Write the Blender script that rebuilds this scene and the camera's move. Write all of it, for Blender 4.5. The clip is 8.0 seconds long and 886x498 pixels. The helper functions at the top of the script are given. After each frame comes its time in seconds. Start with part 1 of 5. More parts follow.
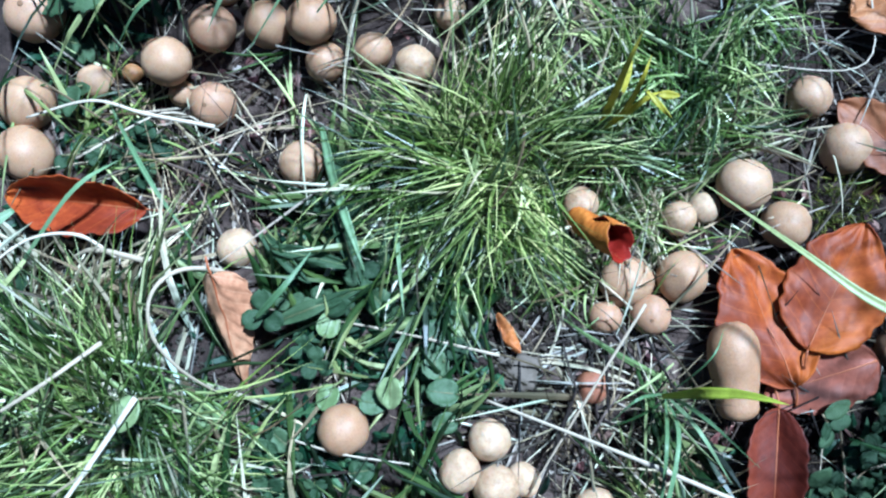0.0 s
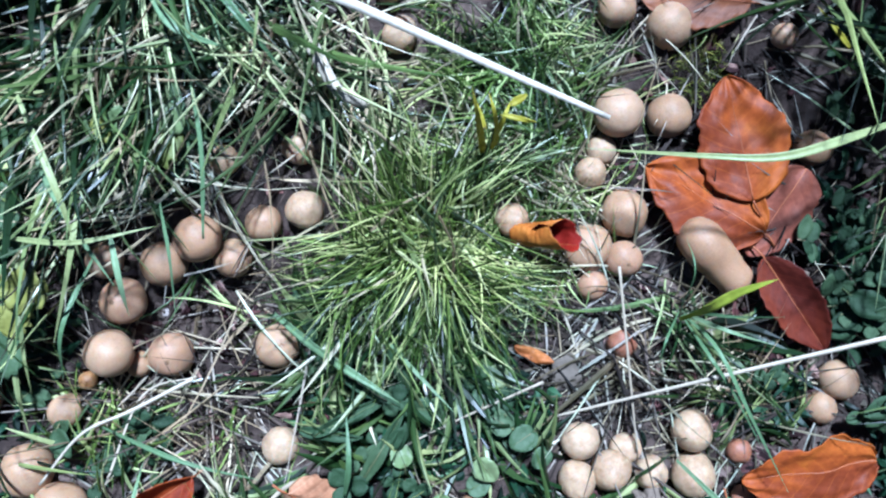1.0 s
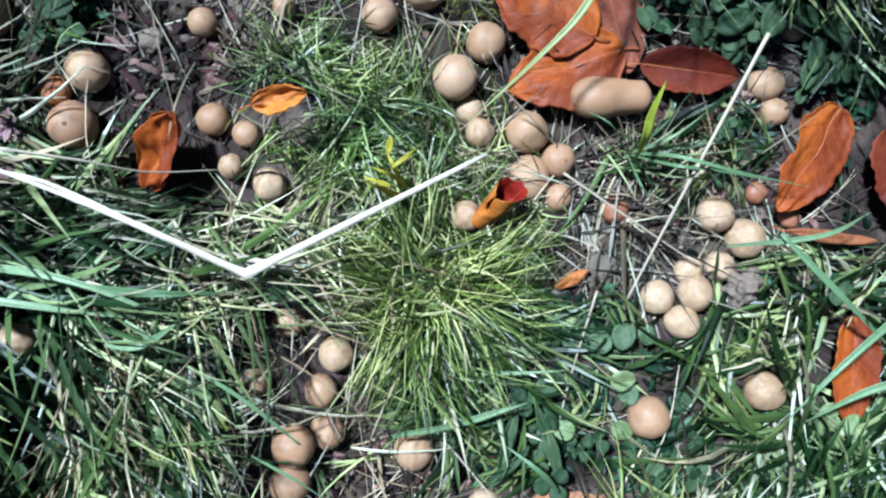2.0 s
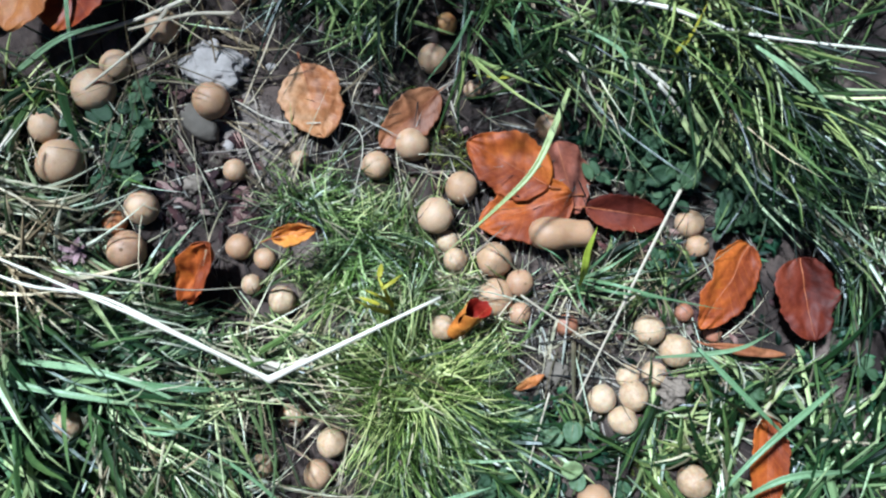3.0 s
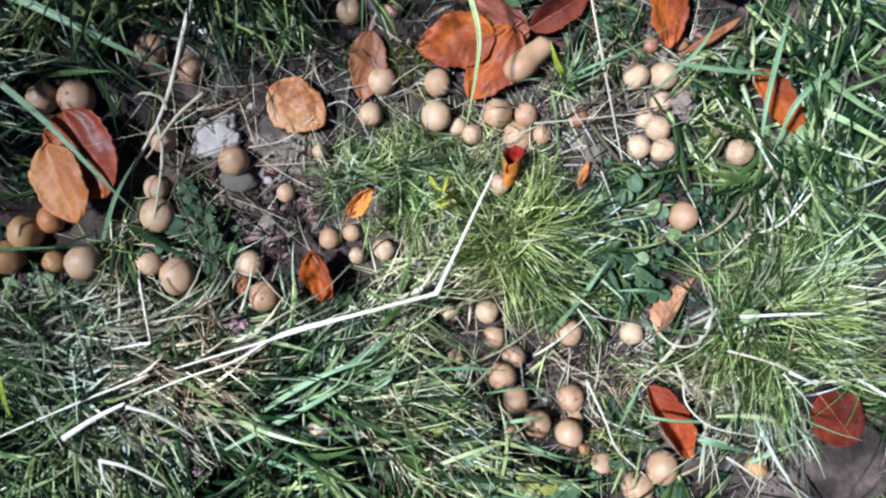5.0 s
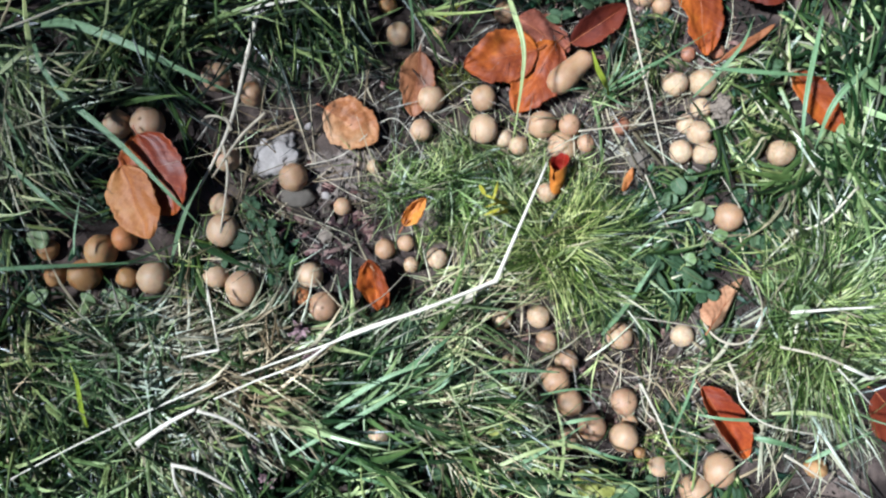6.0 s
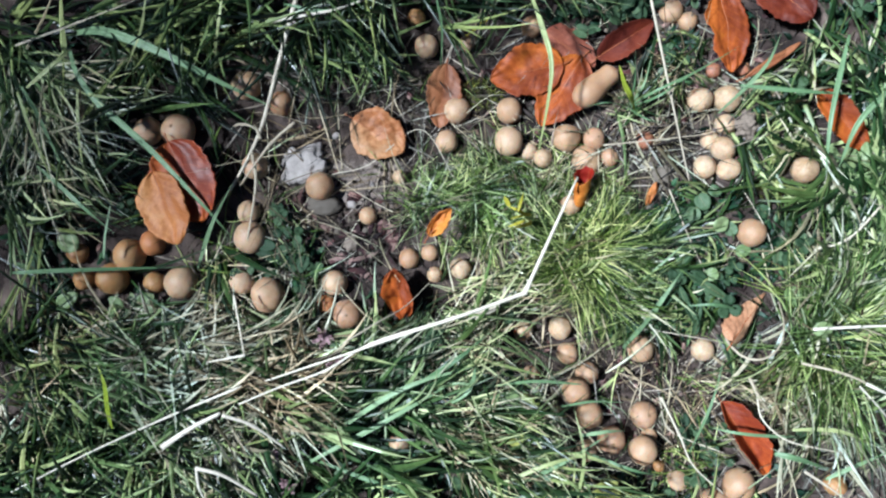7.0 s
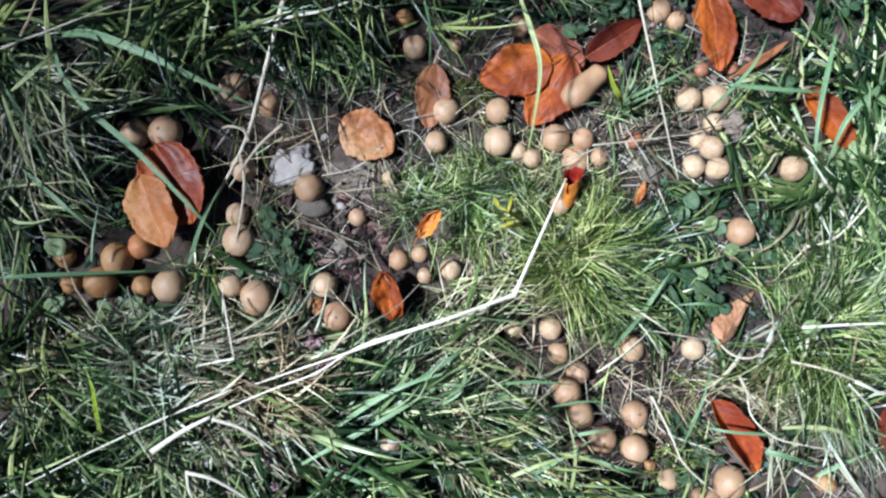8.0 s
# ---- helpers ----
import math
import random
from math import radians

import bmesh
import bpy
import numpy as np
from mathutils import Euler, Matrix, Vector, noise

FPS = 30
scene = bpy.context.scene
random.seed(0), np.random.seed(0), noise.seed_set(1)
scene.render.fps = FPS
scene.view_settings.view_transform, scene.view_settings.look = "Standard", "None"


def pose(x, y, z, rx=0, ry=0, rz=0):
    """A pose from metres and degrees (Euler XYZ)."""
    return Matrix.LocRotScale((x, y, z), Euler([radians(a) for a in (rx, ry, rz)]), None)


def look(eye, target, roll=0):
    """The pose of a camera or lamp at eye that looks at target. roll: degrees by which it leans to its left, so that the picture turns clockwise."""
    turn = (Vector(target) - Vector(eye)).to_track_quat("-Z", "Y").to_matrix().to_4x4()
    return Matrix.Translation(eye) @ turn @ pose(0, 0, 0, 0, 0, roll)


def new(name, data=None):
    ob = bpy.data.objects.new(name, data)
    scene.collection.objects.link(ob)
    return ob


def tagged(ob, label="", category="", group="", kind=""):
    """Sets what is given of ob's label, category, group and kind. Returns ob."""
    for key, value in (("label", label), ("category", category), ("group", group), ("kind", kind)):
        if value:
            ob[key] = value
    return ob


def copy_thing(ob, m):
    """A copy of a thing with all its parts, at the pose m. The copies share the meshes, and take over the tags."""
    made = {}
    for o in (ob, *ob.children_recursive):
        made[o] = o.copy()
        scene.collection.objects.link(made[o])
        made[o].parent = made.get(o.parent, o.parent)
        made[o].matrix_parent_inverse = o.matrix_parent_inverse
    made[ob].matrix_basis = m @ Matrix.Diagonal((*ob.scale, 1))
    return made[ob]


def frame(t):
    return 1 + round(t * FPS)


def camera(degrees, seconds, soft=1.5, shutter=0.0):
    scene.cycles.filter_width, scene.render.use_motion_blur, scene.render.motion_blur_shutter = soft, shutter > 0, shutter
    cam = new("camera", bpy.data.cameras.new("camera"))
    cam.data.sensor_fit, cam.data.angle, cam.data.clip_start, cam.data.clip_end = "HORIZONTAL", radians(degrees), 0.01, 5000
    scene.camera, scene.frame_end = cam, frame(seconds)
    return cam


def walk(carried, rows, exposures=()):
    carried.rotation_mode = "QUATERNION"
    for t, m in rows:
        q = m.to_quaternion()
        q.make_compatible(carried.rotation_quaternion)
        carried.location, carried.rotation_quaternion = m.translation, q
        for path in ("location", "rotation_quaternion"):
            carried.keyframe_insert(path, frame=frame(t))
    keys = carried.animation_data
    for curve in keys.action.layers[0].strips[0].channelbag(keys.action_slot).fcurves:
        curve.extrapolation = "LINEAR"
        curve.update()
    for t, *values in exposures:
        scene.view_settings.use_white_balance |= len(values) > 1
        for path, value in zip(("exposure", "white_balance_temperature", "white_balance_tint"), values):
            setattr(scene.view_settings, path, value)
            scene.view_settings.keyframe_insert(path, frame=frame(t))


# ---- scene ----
cam = camera(61.35, 8.0, soft=2.3)
ROWS = [
    (0, 0.1762, 0.0238, 0.3909, 4.53, 6.51, 127.94),
    (0.5, 0.1340, -0.0019, 0.4169, 0.37, 4.82, 109.68),
    (1, 0.1054, -0.0089, 0.4178, -3.91, 2.28, 88.99),
    (1.2, 0.0944, -0.0072, 0.4225, -5.19, 2.41, 79.94),
    (2.3, 0.0587, 0.0176, 0.4775, -4.36, -5.53, 33.91),
    (2.5, 0.0551, 0.0295, 0.4999, -2.84, -5.44, 33.80),
    (3, 0.0608, 0.0235, 0.5507, 1.25, -3.80, 40.57),
    (3.5, 0.0584, 0.0099, 0.5914, 1.76, -3.27, 43.42),
    (4, 0.0509, 0.0202, 0.6197, -5.11, -0.90, 23.38),
    (4.2, 0.0394, 0.0374, 0.6281, -7.97, -1.93, 15.75),
    (5.3, 0.0217, 0.0169, 0.6818, -4.83, -3.31, 0.02),
    (5.5, 0.0138, 0.0014, 0.6884, -3.50, -2.80, -0.24),
    (6, 0.0141, -0.0034, 0.6947, -2.92, -0.68, -0.59),
    (6.5, -0.0004, -0.0038, 0.7014, -2.98, 0.45, -0.03),
    (7, 0.0006, -0.0004, 0.7007, -2.36, 0.06, 0.41),
    (7.5, 0.0055, 0.0058, 0.7005, -2.74, 0.26, 0.42),
    (8, 0.0025, 0.0021, 0.6994, -2.49, -0.57, 0.01),
]
EXPOSURES = [(0.0, 1.2, 4140, 4), (0.5, 1.14, 4240, 10), (1.0, 1.1, 4240, 10), (2.5, 1.05, 4590, 3), (3.5, 1.1, 4510, 6), (4.2, 1.11, 4470, 11), (5.5, 1.08, 4870, 9), (6.5, 1.05, 4750, 6), (8.0, 1.08, 4750, 8)]
walk(cam, [(t, pose(*place)) for t, *place in ROWS], EXPOSURES)

# ---- light: sun from -x through an added unseen tree, open sky ----
SUN_UP, SUN_FROM = radians(56), radians(172)
world = bpy.data.worlds.new("sky")
scene.world = world
world.use_nodes = True
wn = world.node_tree
sky = wn.nodes.new("ShaderNodeTexSky")
sky.sky_type, sky.sun_disc = "NISHITA", False
sky.sun_elevation, sky.sun_rotation = SUN_UP, radians(90) - SUN_FROM
wn.links.new(sky.outputs[0], wn.nodes["Background"].inputs[0])
wn.nodes["Background"].inputs[1].default_value = 0.015
sun = new("sun", bpy.data.lights.new("sun", "SUN"))
sun.data.energy, sun.data.angle, sun.data.color = 6.0, radians(5), (1.0, 0.91, 0.76)
sun_way = Vector((math.cos(SUN_FROM) * math.cos(SUN_UP), math.sin(SUN_FROM) * math.cos(SUN_UP), math.sin(SUN_UP)))
sun.matrix_world = look(sun_way * 6, (0, 0, 0))


# ---- materials ----
class Nodes:
    """A short way to write a node material."""

    def __init__(self, name):
        self.mat = bpy.data.materials.new(name)
        self.mat.use_nodes = True
        self.tree = self.mat.node_tree
        self.bsdf = self.tree.nodes["Principled BSDF"]
        self.out = self.tree.nodes["Material Output"]

    def add(self, kind, **values):
        node = self.tree.nodes.new("ShaderNode" + kind)
        for key, value in values.items():
            node.inputs[key.replace("_", " ")].default_value = value
        return node

    def join(self, a, b):
        self.tree.links.new(a, b)

    def noise(self, scale, detail=4.0, rough=0.6, coords="Object"):
        n = self.add("TexNoise", Scale=scale, Detail=detail, Roughness=rough)
        self.join(self.add("TexCoord").outputs[coords], n.inputs["Vector"])
        return n.outputs["Fac"]

    def ramp(self, fac, *stops):
        r = self.add("ValToRGB")
        while len(r.color_ramp.elements) < len(stops):
            r.color_ramp.elements.new(0.5)
        for e, (at, col) in zip(r.color_ramp.elements, stops):
            e.position, e.color = at, (*col, 1)
        self.join(fac, r.inputs[0])
        return r.outputs[0]

    def mix(self, fac, a, b, how="MIX"):
        m = self.tree.nodes.new("ShaderNodeMix")
        m.data_type, m.blend_type = "RGBA", how
        for sock, value in ((m.inputs[0], fac), (m.inputs[6], a), (m.inputs[7], b)):
            if isinstance(value, (int, float)):
                sock.default_value = value
            elif isinstance(value, tuple):
                sock.default_value = (*value, 1)
            else:
                self.join(value, sock)
        return m.outputs[2]

    def maths(self, how, a, b=0.0):
        m = self.tree.nodes.new("ShaderNodeMath")
        m.operation = how
        for sock, value in zip(m.inputs, (a, b)):
            if isinstance(value, (int, float)):
                sock.default_value = value
            else:
                self.join(value, sock)
        return m.outputs[0]

    def bump(self, height, strength, distance):
        b = self.add("Bump", Strength=strength, Distance=distance)
        self.join(height, b.inputs["Height"])
        self.join(b.outputs[0], self.bsdf.inputs["Normal"])

    def thin(self, colour, share):
        """Lets light through the leaf."""
        t = self.add("BsdfTranslucent")
        self.join(colour, t.inputs[0])
        m = self.add("MixShader", Fac=share)
        self.join(self.bsdf.outputs[0], m.inputs[1])
        self.join(t.outputs[0], m.inputs[2])
        self.join(m.outputs[0], self.out.inputs[0])

    def done(self, colour, rough=0.6, gloss=0.4):
        self.join(colour, self.bsdf.inputs["Base Color"])
        self.bsdf.inputs["Roughness"].default_value = rough
        self.bsdf.inputs["Specular IOR Level"].default_value = gloss
        return self.mat


def soil_material():
    n = Nodes("soil")
    broad, fine = n.noise(14), n.noise(160, 6, 0.7)
    c = n.ramp(broad, (0.3, (0.010, 0.0075, 0.007)), (0.48, (0.040, 0.029, 0.025)), (0.7, (0.165, 0.125, 0.106)))
    where = n.add("Mapping")
    n.join(n.add("TexCoord").outputs["Object"], where.inputs[0])
    where.inputs["Location"].default_value, where.inputs["Scale"].default_value = (0.070 / 0.085, -0.030 / 0.06, 0.0), (1 / 0.085, 1 / 0.06, 1 / 0.05)
    far = n.add("VectorMath")
    far.operation = "LENGTH"
    n.join(where.outputs[0], far.inputs[0])
    edge = n.maths("ADD", far.outputs["Value"], n.maths("MULTIPLY", n.noise(55, 5, 0.7), 1.1))
    dust = n.ramp(edge, (0.92, (0.85, 0.85, 0.85)), (1.14, (0.0, 0.0, 0.0)))
    c = n.mix(n.maths("MULTIPLY", dust, 0.85), c, n.ramp(n.noise(90, 4), (0.35, (0.185, 0.150, 0.128)), (0.65, (0.35, 0.295, 0.258))))
    c = n.mix(fine, c, n.ramp(fine, (0.3, (0.10, 0.09, 0.08)), (0.7, (0.62, 0.58, 0.54))), "OVERLAY")
    reach = n.add("VectorMath")
    reach.operation = "LENGTH"
    n.join(n.add("TexCoord").outputs["Object"], reach.inputs[0])
    lawn = n.ramp(n.maths("ADD", reach.outputs["Value"], n.maths("MULTIPLY", n.noise(9, 5), 0.3)), (0.8, (0.0, 0.0, 0.0)), (1.0, (1.0, 1.0, 1.0)))
    turf = n.ramp(n.noise(45, 6, 0.7), (0.35, (0.018, 0.034, 0.010)), (0.5, (0.055, 0.085, 0.026)), (0.68, (0.16, 0.17, 0.07)))
    c = n.mix(lawn, c, turf)
    n.bump(fine, 0.9, 0.004)
    return n.done(c, 0.95, 0.2)


def grass_material(name, low, mid, high, share=0.3, rough=0.42, gloss=0.5):
    n = Nodes(name)
    geo = n.add("NewGeometry")
    # wide ramp: near-black and palest blades stand in for shaded gaps and sunlit tops
    c = n.ramp(geo.outputs["Random Per Island"], (0.0, tuple(0.25 * v for v in low)), (0.36, low), (0.66, mid), (0.88, high), (1.0, tuple(min(0.7, 1.3 * v) for v in high)))
    c = n.mix(0.5, c, n.ramp(n.noise(60, 3), (0.3, (0.55, 0.55, 0.5)), (0.7, (1.0, 1.0, 1.0))), "MULTIPLY")
    c = n.mix(0.8, c, n.ramp(n.noise(22, 3), (0.36, (0.46, 0.46, 0.36)), (0.56, (1.0, 1.0, 1.0))), "MULTIPLY")
    c = n.mix(1.0, c, n.ramp(n.noise(11, 3, 0.6), (0.36, (0.84, 0.97, 1.0)), (0.5, (1.0, 1.0, 0.95)), (0.64, (1.09, 1.01, 0.85))), "MULTIPLY")
    n.thin(c, share)
    return n.done(c, rough, gloss)


def object_material(name, low, mid, high, share=0.0, rough=0.5, gloss=0.4, scale=300, relief=0.0006):
    """A plain surface that differs from object to object, with grain and blotches."""
    n = Nodes(name)
    c = n.ramp(n.add("ObjectInfo").outputs["Random"], (0.0, low), (0.5, mid), (1.0, high))
    c = n.mix(0.6, c, n.ramp(n.noise(scale, 5), (0.3, (0.6, 0.58, 0.55)), (0.7, (1.0, 1.0, 1.0))), "MULTIPLY")
    n.bump(n.noise(scale * 2), 0.5, relief)
    if share:
        n.thin(c, share)
    return n.done(c, rough, gloss)


def puffball_material(name, low, mid, high, crack=0.0, flake=(0.47, 0.37, 0.25)):
    n = Nodes(name)
    c = n.ramp(n.add("ObjectInfo").outputs["Random"], (0.0, low), (0.5, mid), (1.0, high))
    blotch, grain = n.noise(70, 4), n.noise(900, 3)
    c = n.mix(0.55, c, n.ramp(blotch, (0.3, (0.68, 0.62, 0.55)), (0.6, (1.0, 1.0, 1.0))), "MULTIPLY")
    c = n.mix(0.5, c, n.ramp(n.noise(1500, 2), (0.36, (0.62, 0.56, 0.5)), (0.5, (1.0, 1.0, 1.0))), "MULTIPLY")
    height = grain
    if crack:
        warp = n.add("MapRange")
        n.join(n.noise(230, 5, 0.7), warp.inputs[0])
        warp.inputs[1].default_value, warp.inputs[2].default_value = 0.42, 0.56
        edge = warp.outputs[0]
        c = n.mix(crack, c, n.mix(edge, tuple(0.55 * x for x in low), flake))
        height = n.maths("ADD", n.maths("MULTIPLY", grain, 0.3), edge)
    n.bump(height, 0.3, 0.0006)
    n.bsdf.inputs["Subsurface Weight"].default_value = 0.3
    n.bsdf.inputs["Subsurface Radius"].default_value = (1.0, 0.4, 0.15)
    n.bsdf.inputs["Subsurface Scale"].default_value = 0.004
    return n.done(c, 0.56, 0.4)


def beech_material(name, dark, mid, pale, share=0.25, rough=0.5):
    n = Nodes(name)
    uv = n.add("SeparateXYZ")
    n.join(n.add("TexCoord").outputs["UV"], uv.inputs[0])
    across = n.maths("ABSOLUTE", n.maths("SUBTRACT", uv.outputs[1], 0.5))
    ribs = n.maths("FRACT", n.maths("MULTIPLY", n.maths("SUBTRACT", uv.outputs[0], n.maths("MULTIPLY", across, 0.42)), 9.0))
    rib = n.maths("LESS_THAN", n.maths("ABSOLUTE", n.maths("SUBTRACT", ribs, 0.5)), 0.035)
    blotch = n.maths("ADD", n.maths("MULTIPLY", n.noise(19, 4, 0.6), 0.75), n.maths("MULTIPLY", n.noise(110, 4, 0.6), 0.25))
    c = n.ramp(blotch, (0.34, tuple(0.62 * x for x in dark)), (0.44, dark), (0.53, mid), (0.66, pale))
    c = n.mix(0.45, c, n.ramp(n.noise(420, 4), (0.35, (0.6, 0.55, 0.5)), (0.62, (1.0, 1.0, 1.0))), "MULTIPLY")
    c = n.mix(n.maths("MULTIPLY", rib, 0.12), c, tuple(min(1, 1.5 * x) for x in pale))
    n.bump(n.maths("ADD", n.noise(500), rib), 0.16, 0.0005)
    n.thin(c, share)
    return n.done(c, rough, 0.24)


SOIL = soil_material()
FINE = grass_material("fine_grass", (0.0486, 0.0845, 0.0126), (0.203, 0.29, 0.0622), (0.531, 0.608, 0.26), 0.22, 0.36, 0.55)
BLUE = grass_material("blue_green_grass", (0.0404, 0.0686, 0.0249), (0.179, 0.23, 0.0961), (0.501, 0.54, 0.312), 0.18, 0.38, 0.55)
# dark green, deepened so the colour also carries shade of margins and gaps
DARK_SHADED = grass_material("dark_shaded_grass", (0.0077, 0.0192, 0.00445), (0.0424, 0.0767, 0.0196), (0.231, 0.272, 0.0979), 0.16, 0.38, 0.53)
LUSH = grass_material("lush_grass", (0.0212, 0.0505, 0.0134), (0.111, 0.17, 0.0498), (0.395, 0.444, 0.205), 0.26, 0.42, 0.48)
DRY = grass_material("dry_grass", (0.15, 0.112, 0.066), (0.43, 0.345, 0.235), (0.65, 0.57, 0.44), 0.12, 0.6, 0.25)
LITTER = grass_material("dead_litter", (0.028, 0.020, 0.018), (0.105, 0.082, 0.073), (0.35, 0.31, 0.28), 0.05, 0.75, 0.2)
CRUMB = grass_material("soil_crumbs", (0.035, 0.027, 0.022), (0.075, 0.06, 0.05), (0.17, 0.14, 0.115), 0.0, 0.95, 0.1)
BLEACHED_GRASS = grass_material("bleached_grass", (0.336, 0.2912, 0.2016), (0.4704, 0.4368, 0.3248), (0.6272, 0.6048, 0.4928), 0.12, 0.45, 0.45)
CARPET = grass_material("clover_carpet", (0.0092, 0.0347, 0.0171), (0.0258, 0.0714, 0.0342), (0.069, 0.133, 0.0617), 0.2, 0.54, 0.36)
SCRAP = grass_material("leaf_scraps", (0.035, 0.013, 0.016), (0.12, 0.052, 0.052), (0.27, 0.17, 0.155), 0.05, 0.75, 0.2)
MOSS = grass_material("moss", (0.07, 0.09, 0.015), (0.16, 0.18, 0.03), (0.30, 0.29, 0.06), 0.2, 0.6, 0.2)
BLADE = object_material("broad_blade", (0.11, 0.189, 0.0808), (0.175, 0.27, 0.128), (0.276, 0.377, 0.199), 0.25, 0.42, 0.45)
YELLOW = object_material("yellow_blade", (0.38, 0.35, 0.02), (0.47, 0.42, 0.03), (0.52, 0.46, 0.05), 0.35, 0.5, 0.35)
LIME = object_material("lime_blade", (0.28, 0.36, 0.02), (0.34, 0.42, 0.03), (0.40, 0.46, 0.04), 0.35, 0.5, 0.35)
PALE_BLADE = object_material("pale_blade", (0.30, 0.34, 0.13), (0.34, 0.38, 0.15), (0.38, 0.41, 0.18), 0.25, 0.42, 0.45)
STRAW = object_material("straw", (0.30, 0.25, 0.17), (0.40, 0.34, 0.25), (0.50, 0.44, 0.34), 0.0, 0.5, 0.35)
BLEACHED = object_material("bleached_straw", (0.46, 0.41, 0.33), (0.52, 0.47, 0.38), (0.58, 0.53, 0.44), 0.0, 0.45, 0.4)
HERB = object_material("herb_leaf", (0.0202, 0.0428, 0.0171), (0.0368, 0.0694, 0.0285), (0.069, 0.11, 0.0475), 0.2, 0.62, 0.3, 450, 0.0012)
PALE_HERB = object_material("pale_herb_leaf", (0.14, 0.20, 0.075), (0.19, 0.25, 0.10), (0.25, 0.30, 0.14), 0.2, 0.45, 0.4)
STEM = object_material("herb_stem", (0.08, 0.11, 0.04), (0.13, 0.14, 0.06), (0.2, 0.15, 0.09), 0.0, 0.5, 0.3)
WEED = object_material("weed_leaf", (0.0414, 0.0796, 0.0323), (0.0644, 0.11, 0.0475), (0.101, 0.153, 0.0712), 0.22, 0.5, 0.4, 450, 0.0012)
OLIVE = object_material("yellowing_weed_leaf", (0.15, 0.18, 0.04), (0.23, 0.25, 0.05), (0.33, 0.32, 0.07), 0.3, 0.5, 0.35, 300, 0.0012)
PETAL = object_material("purple_petal", (0.16, 0.095, 0.10), (0.25, 0.15, 0.16), (0.34, 0.22, 0.23), 0.2, 0.6, 0.3)
STONE = object_material("stone", (0.10, 0.083, 0.066), (0.11, 0.091, 0.071), (0.12, 0.099, 0.077), 0.0, 0.8, 0.3, 90, 0.002)
CHALK = object_material("chalk", (0.33, 0.290, 0.265), (0.34, 0.30, 0.275), (0.36, 0.315, 0.285), 0.0, 0.9, 0.2, 130, 0.003)
CLOD = object_material("clod", (0.17, 0.135, 0.105), (0.22, 0.18, 0.145), (0.26, 0.21, 0.17), 0.0, 0.95, 0.15, 260, 0.003)
SKIN = {
    "s": puffball_material("puffball_skin", (0.285, 0.168, 0.090), (0.335, 0.214, 0.122), (0.39, 0.266, 0.163)),
    "p": puffball_material("puffball_skin_pored", (0.30, 0.175, 0.10), (0.33, 0.205, 0.12), (0.36, 0.232, 0.143)),
    "c": puffball_material("puffball_skin_cracked", (0.32, 0.21, 0.118), (0.365, 0.252, 0.148), (0.405, 0.29, 0.18), 0.2),
    "b": puffball_material("puffball_skin_old", (0.27, 0.14, 0.05), (0.31, 0.17, 0.062), (0.34, 0.195, 0.08)),
    "o": puffball_material("puffball_skin_rusty", (0.34, 0.14, 0.05), (0.38, 0.16, 0.055), (0.42, 0.19, 0.065)),
    "r": puffball_material("puffball_skin_reddish", (0.22, 0.095, 0.05), (0.24, 0.105, 0.058), (0.26, 0.115, 0.065)),
}
BASE = object_material("puffball_base", (0.34, 0.28, 0.2), (0.38, 0.32, 0.23), (0.42, 0.35, 0.26), 0.0, 0.8, 0.2)
PORE = object_material("pore", (0.14, 0.08, 0.04), (0.17, 0.10, 0.052), (0.2, 0.12, 0.065), 0.0, 0.8, 0.2)
LEAF = {
    "copper": beech_material("copper_leaf", (0.22, 0.047, 0.013), (0.37, 0.088, 0.013), (0.54, 0.165, 0.015), 0.36, 0.52),
    "red": beech_material("dark_red_leaf", (0.075, 0.012, 0.006), (0.125, 0.021, 0.008), (0.19, 0.040, 0.014), 0.3, 0.58),
    "amber": beech_material("amber_leaf", (0.36, 0.125, 0.03), (0.46, 0.185, 0.05), (0.55, 0.28, 0.095)),
    "tan": beech_material("tan_leaf", (0.33, 0.125, 0.042), (0.45, 0.22, 0.09), (0.58, 0.37, 0.21)),
    "peach": beech_material("peach_leaf", (0.42, 0.205, 0.105), (0.52, 0.30, 0.165), (0.60, 0.42, 0.27), 0.25, 0.5),
    "orange": beech_material("orange_leaf", (0.48, 0.155, 0.018), (0.58, 0.235, 0.032), (0.65, 0.35, 0.10), 0.35),
    # red of sun shining through the rolled leaf and inner shade, put into colour
    "red_shine_through": beech_material("leaf_inside_shine_through", (0.14, 0.008, 0.004), (0.20, 0.013, 0.005), (0.26, 0.025, 0.008), 0.1),
    "scarlet": beech_material("scarlet_leaf", (0.19, 0.030, 0.009), (0.32, 0.062, 0.013), (0.48, 0.14, 0.022), 0.3, 0.42),
    "brown": beech_material("brown_leaf", (0.21, 0.075, 0.03), (0.30, 0.122, 0.05), (0.39, 0.185, 0.085)),
    "rose": beech_material("rose_leaf", (0.22, 0.068, 0.038), (0.29, 0.094, 0.055), (0.35, 0.13, 0.08)),
}
RIB = object_material("leaf_rib", (0.25, 0.07, 0.02), (0.29, 0.09, 0.028), (0.33, 0.11, 0.04), 0.0, 0.5, 0.4)

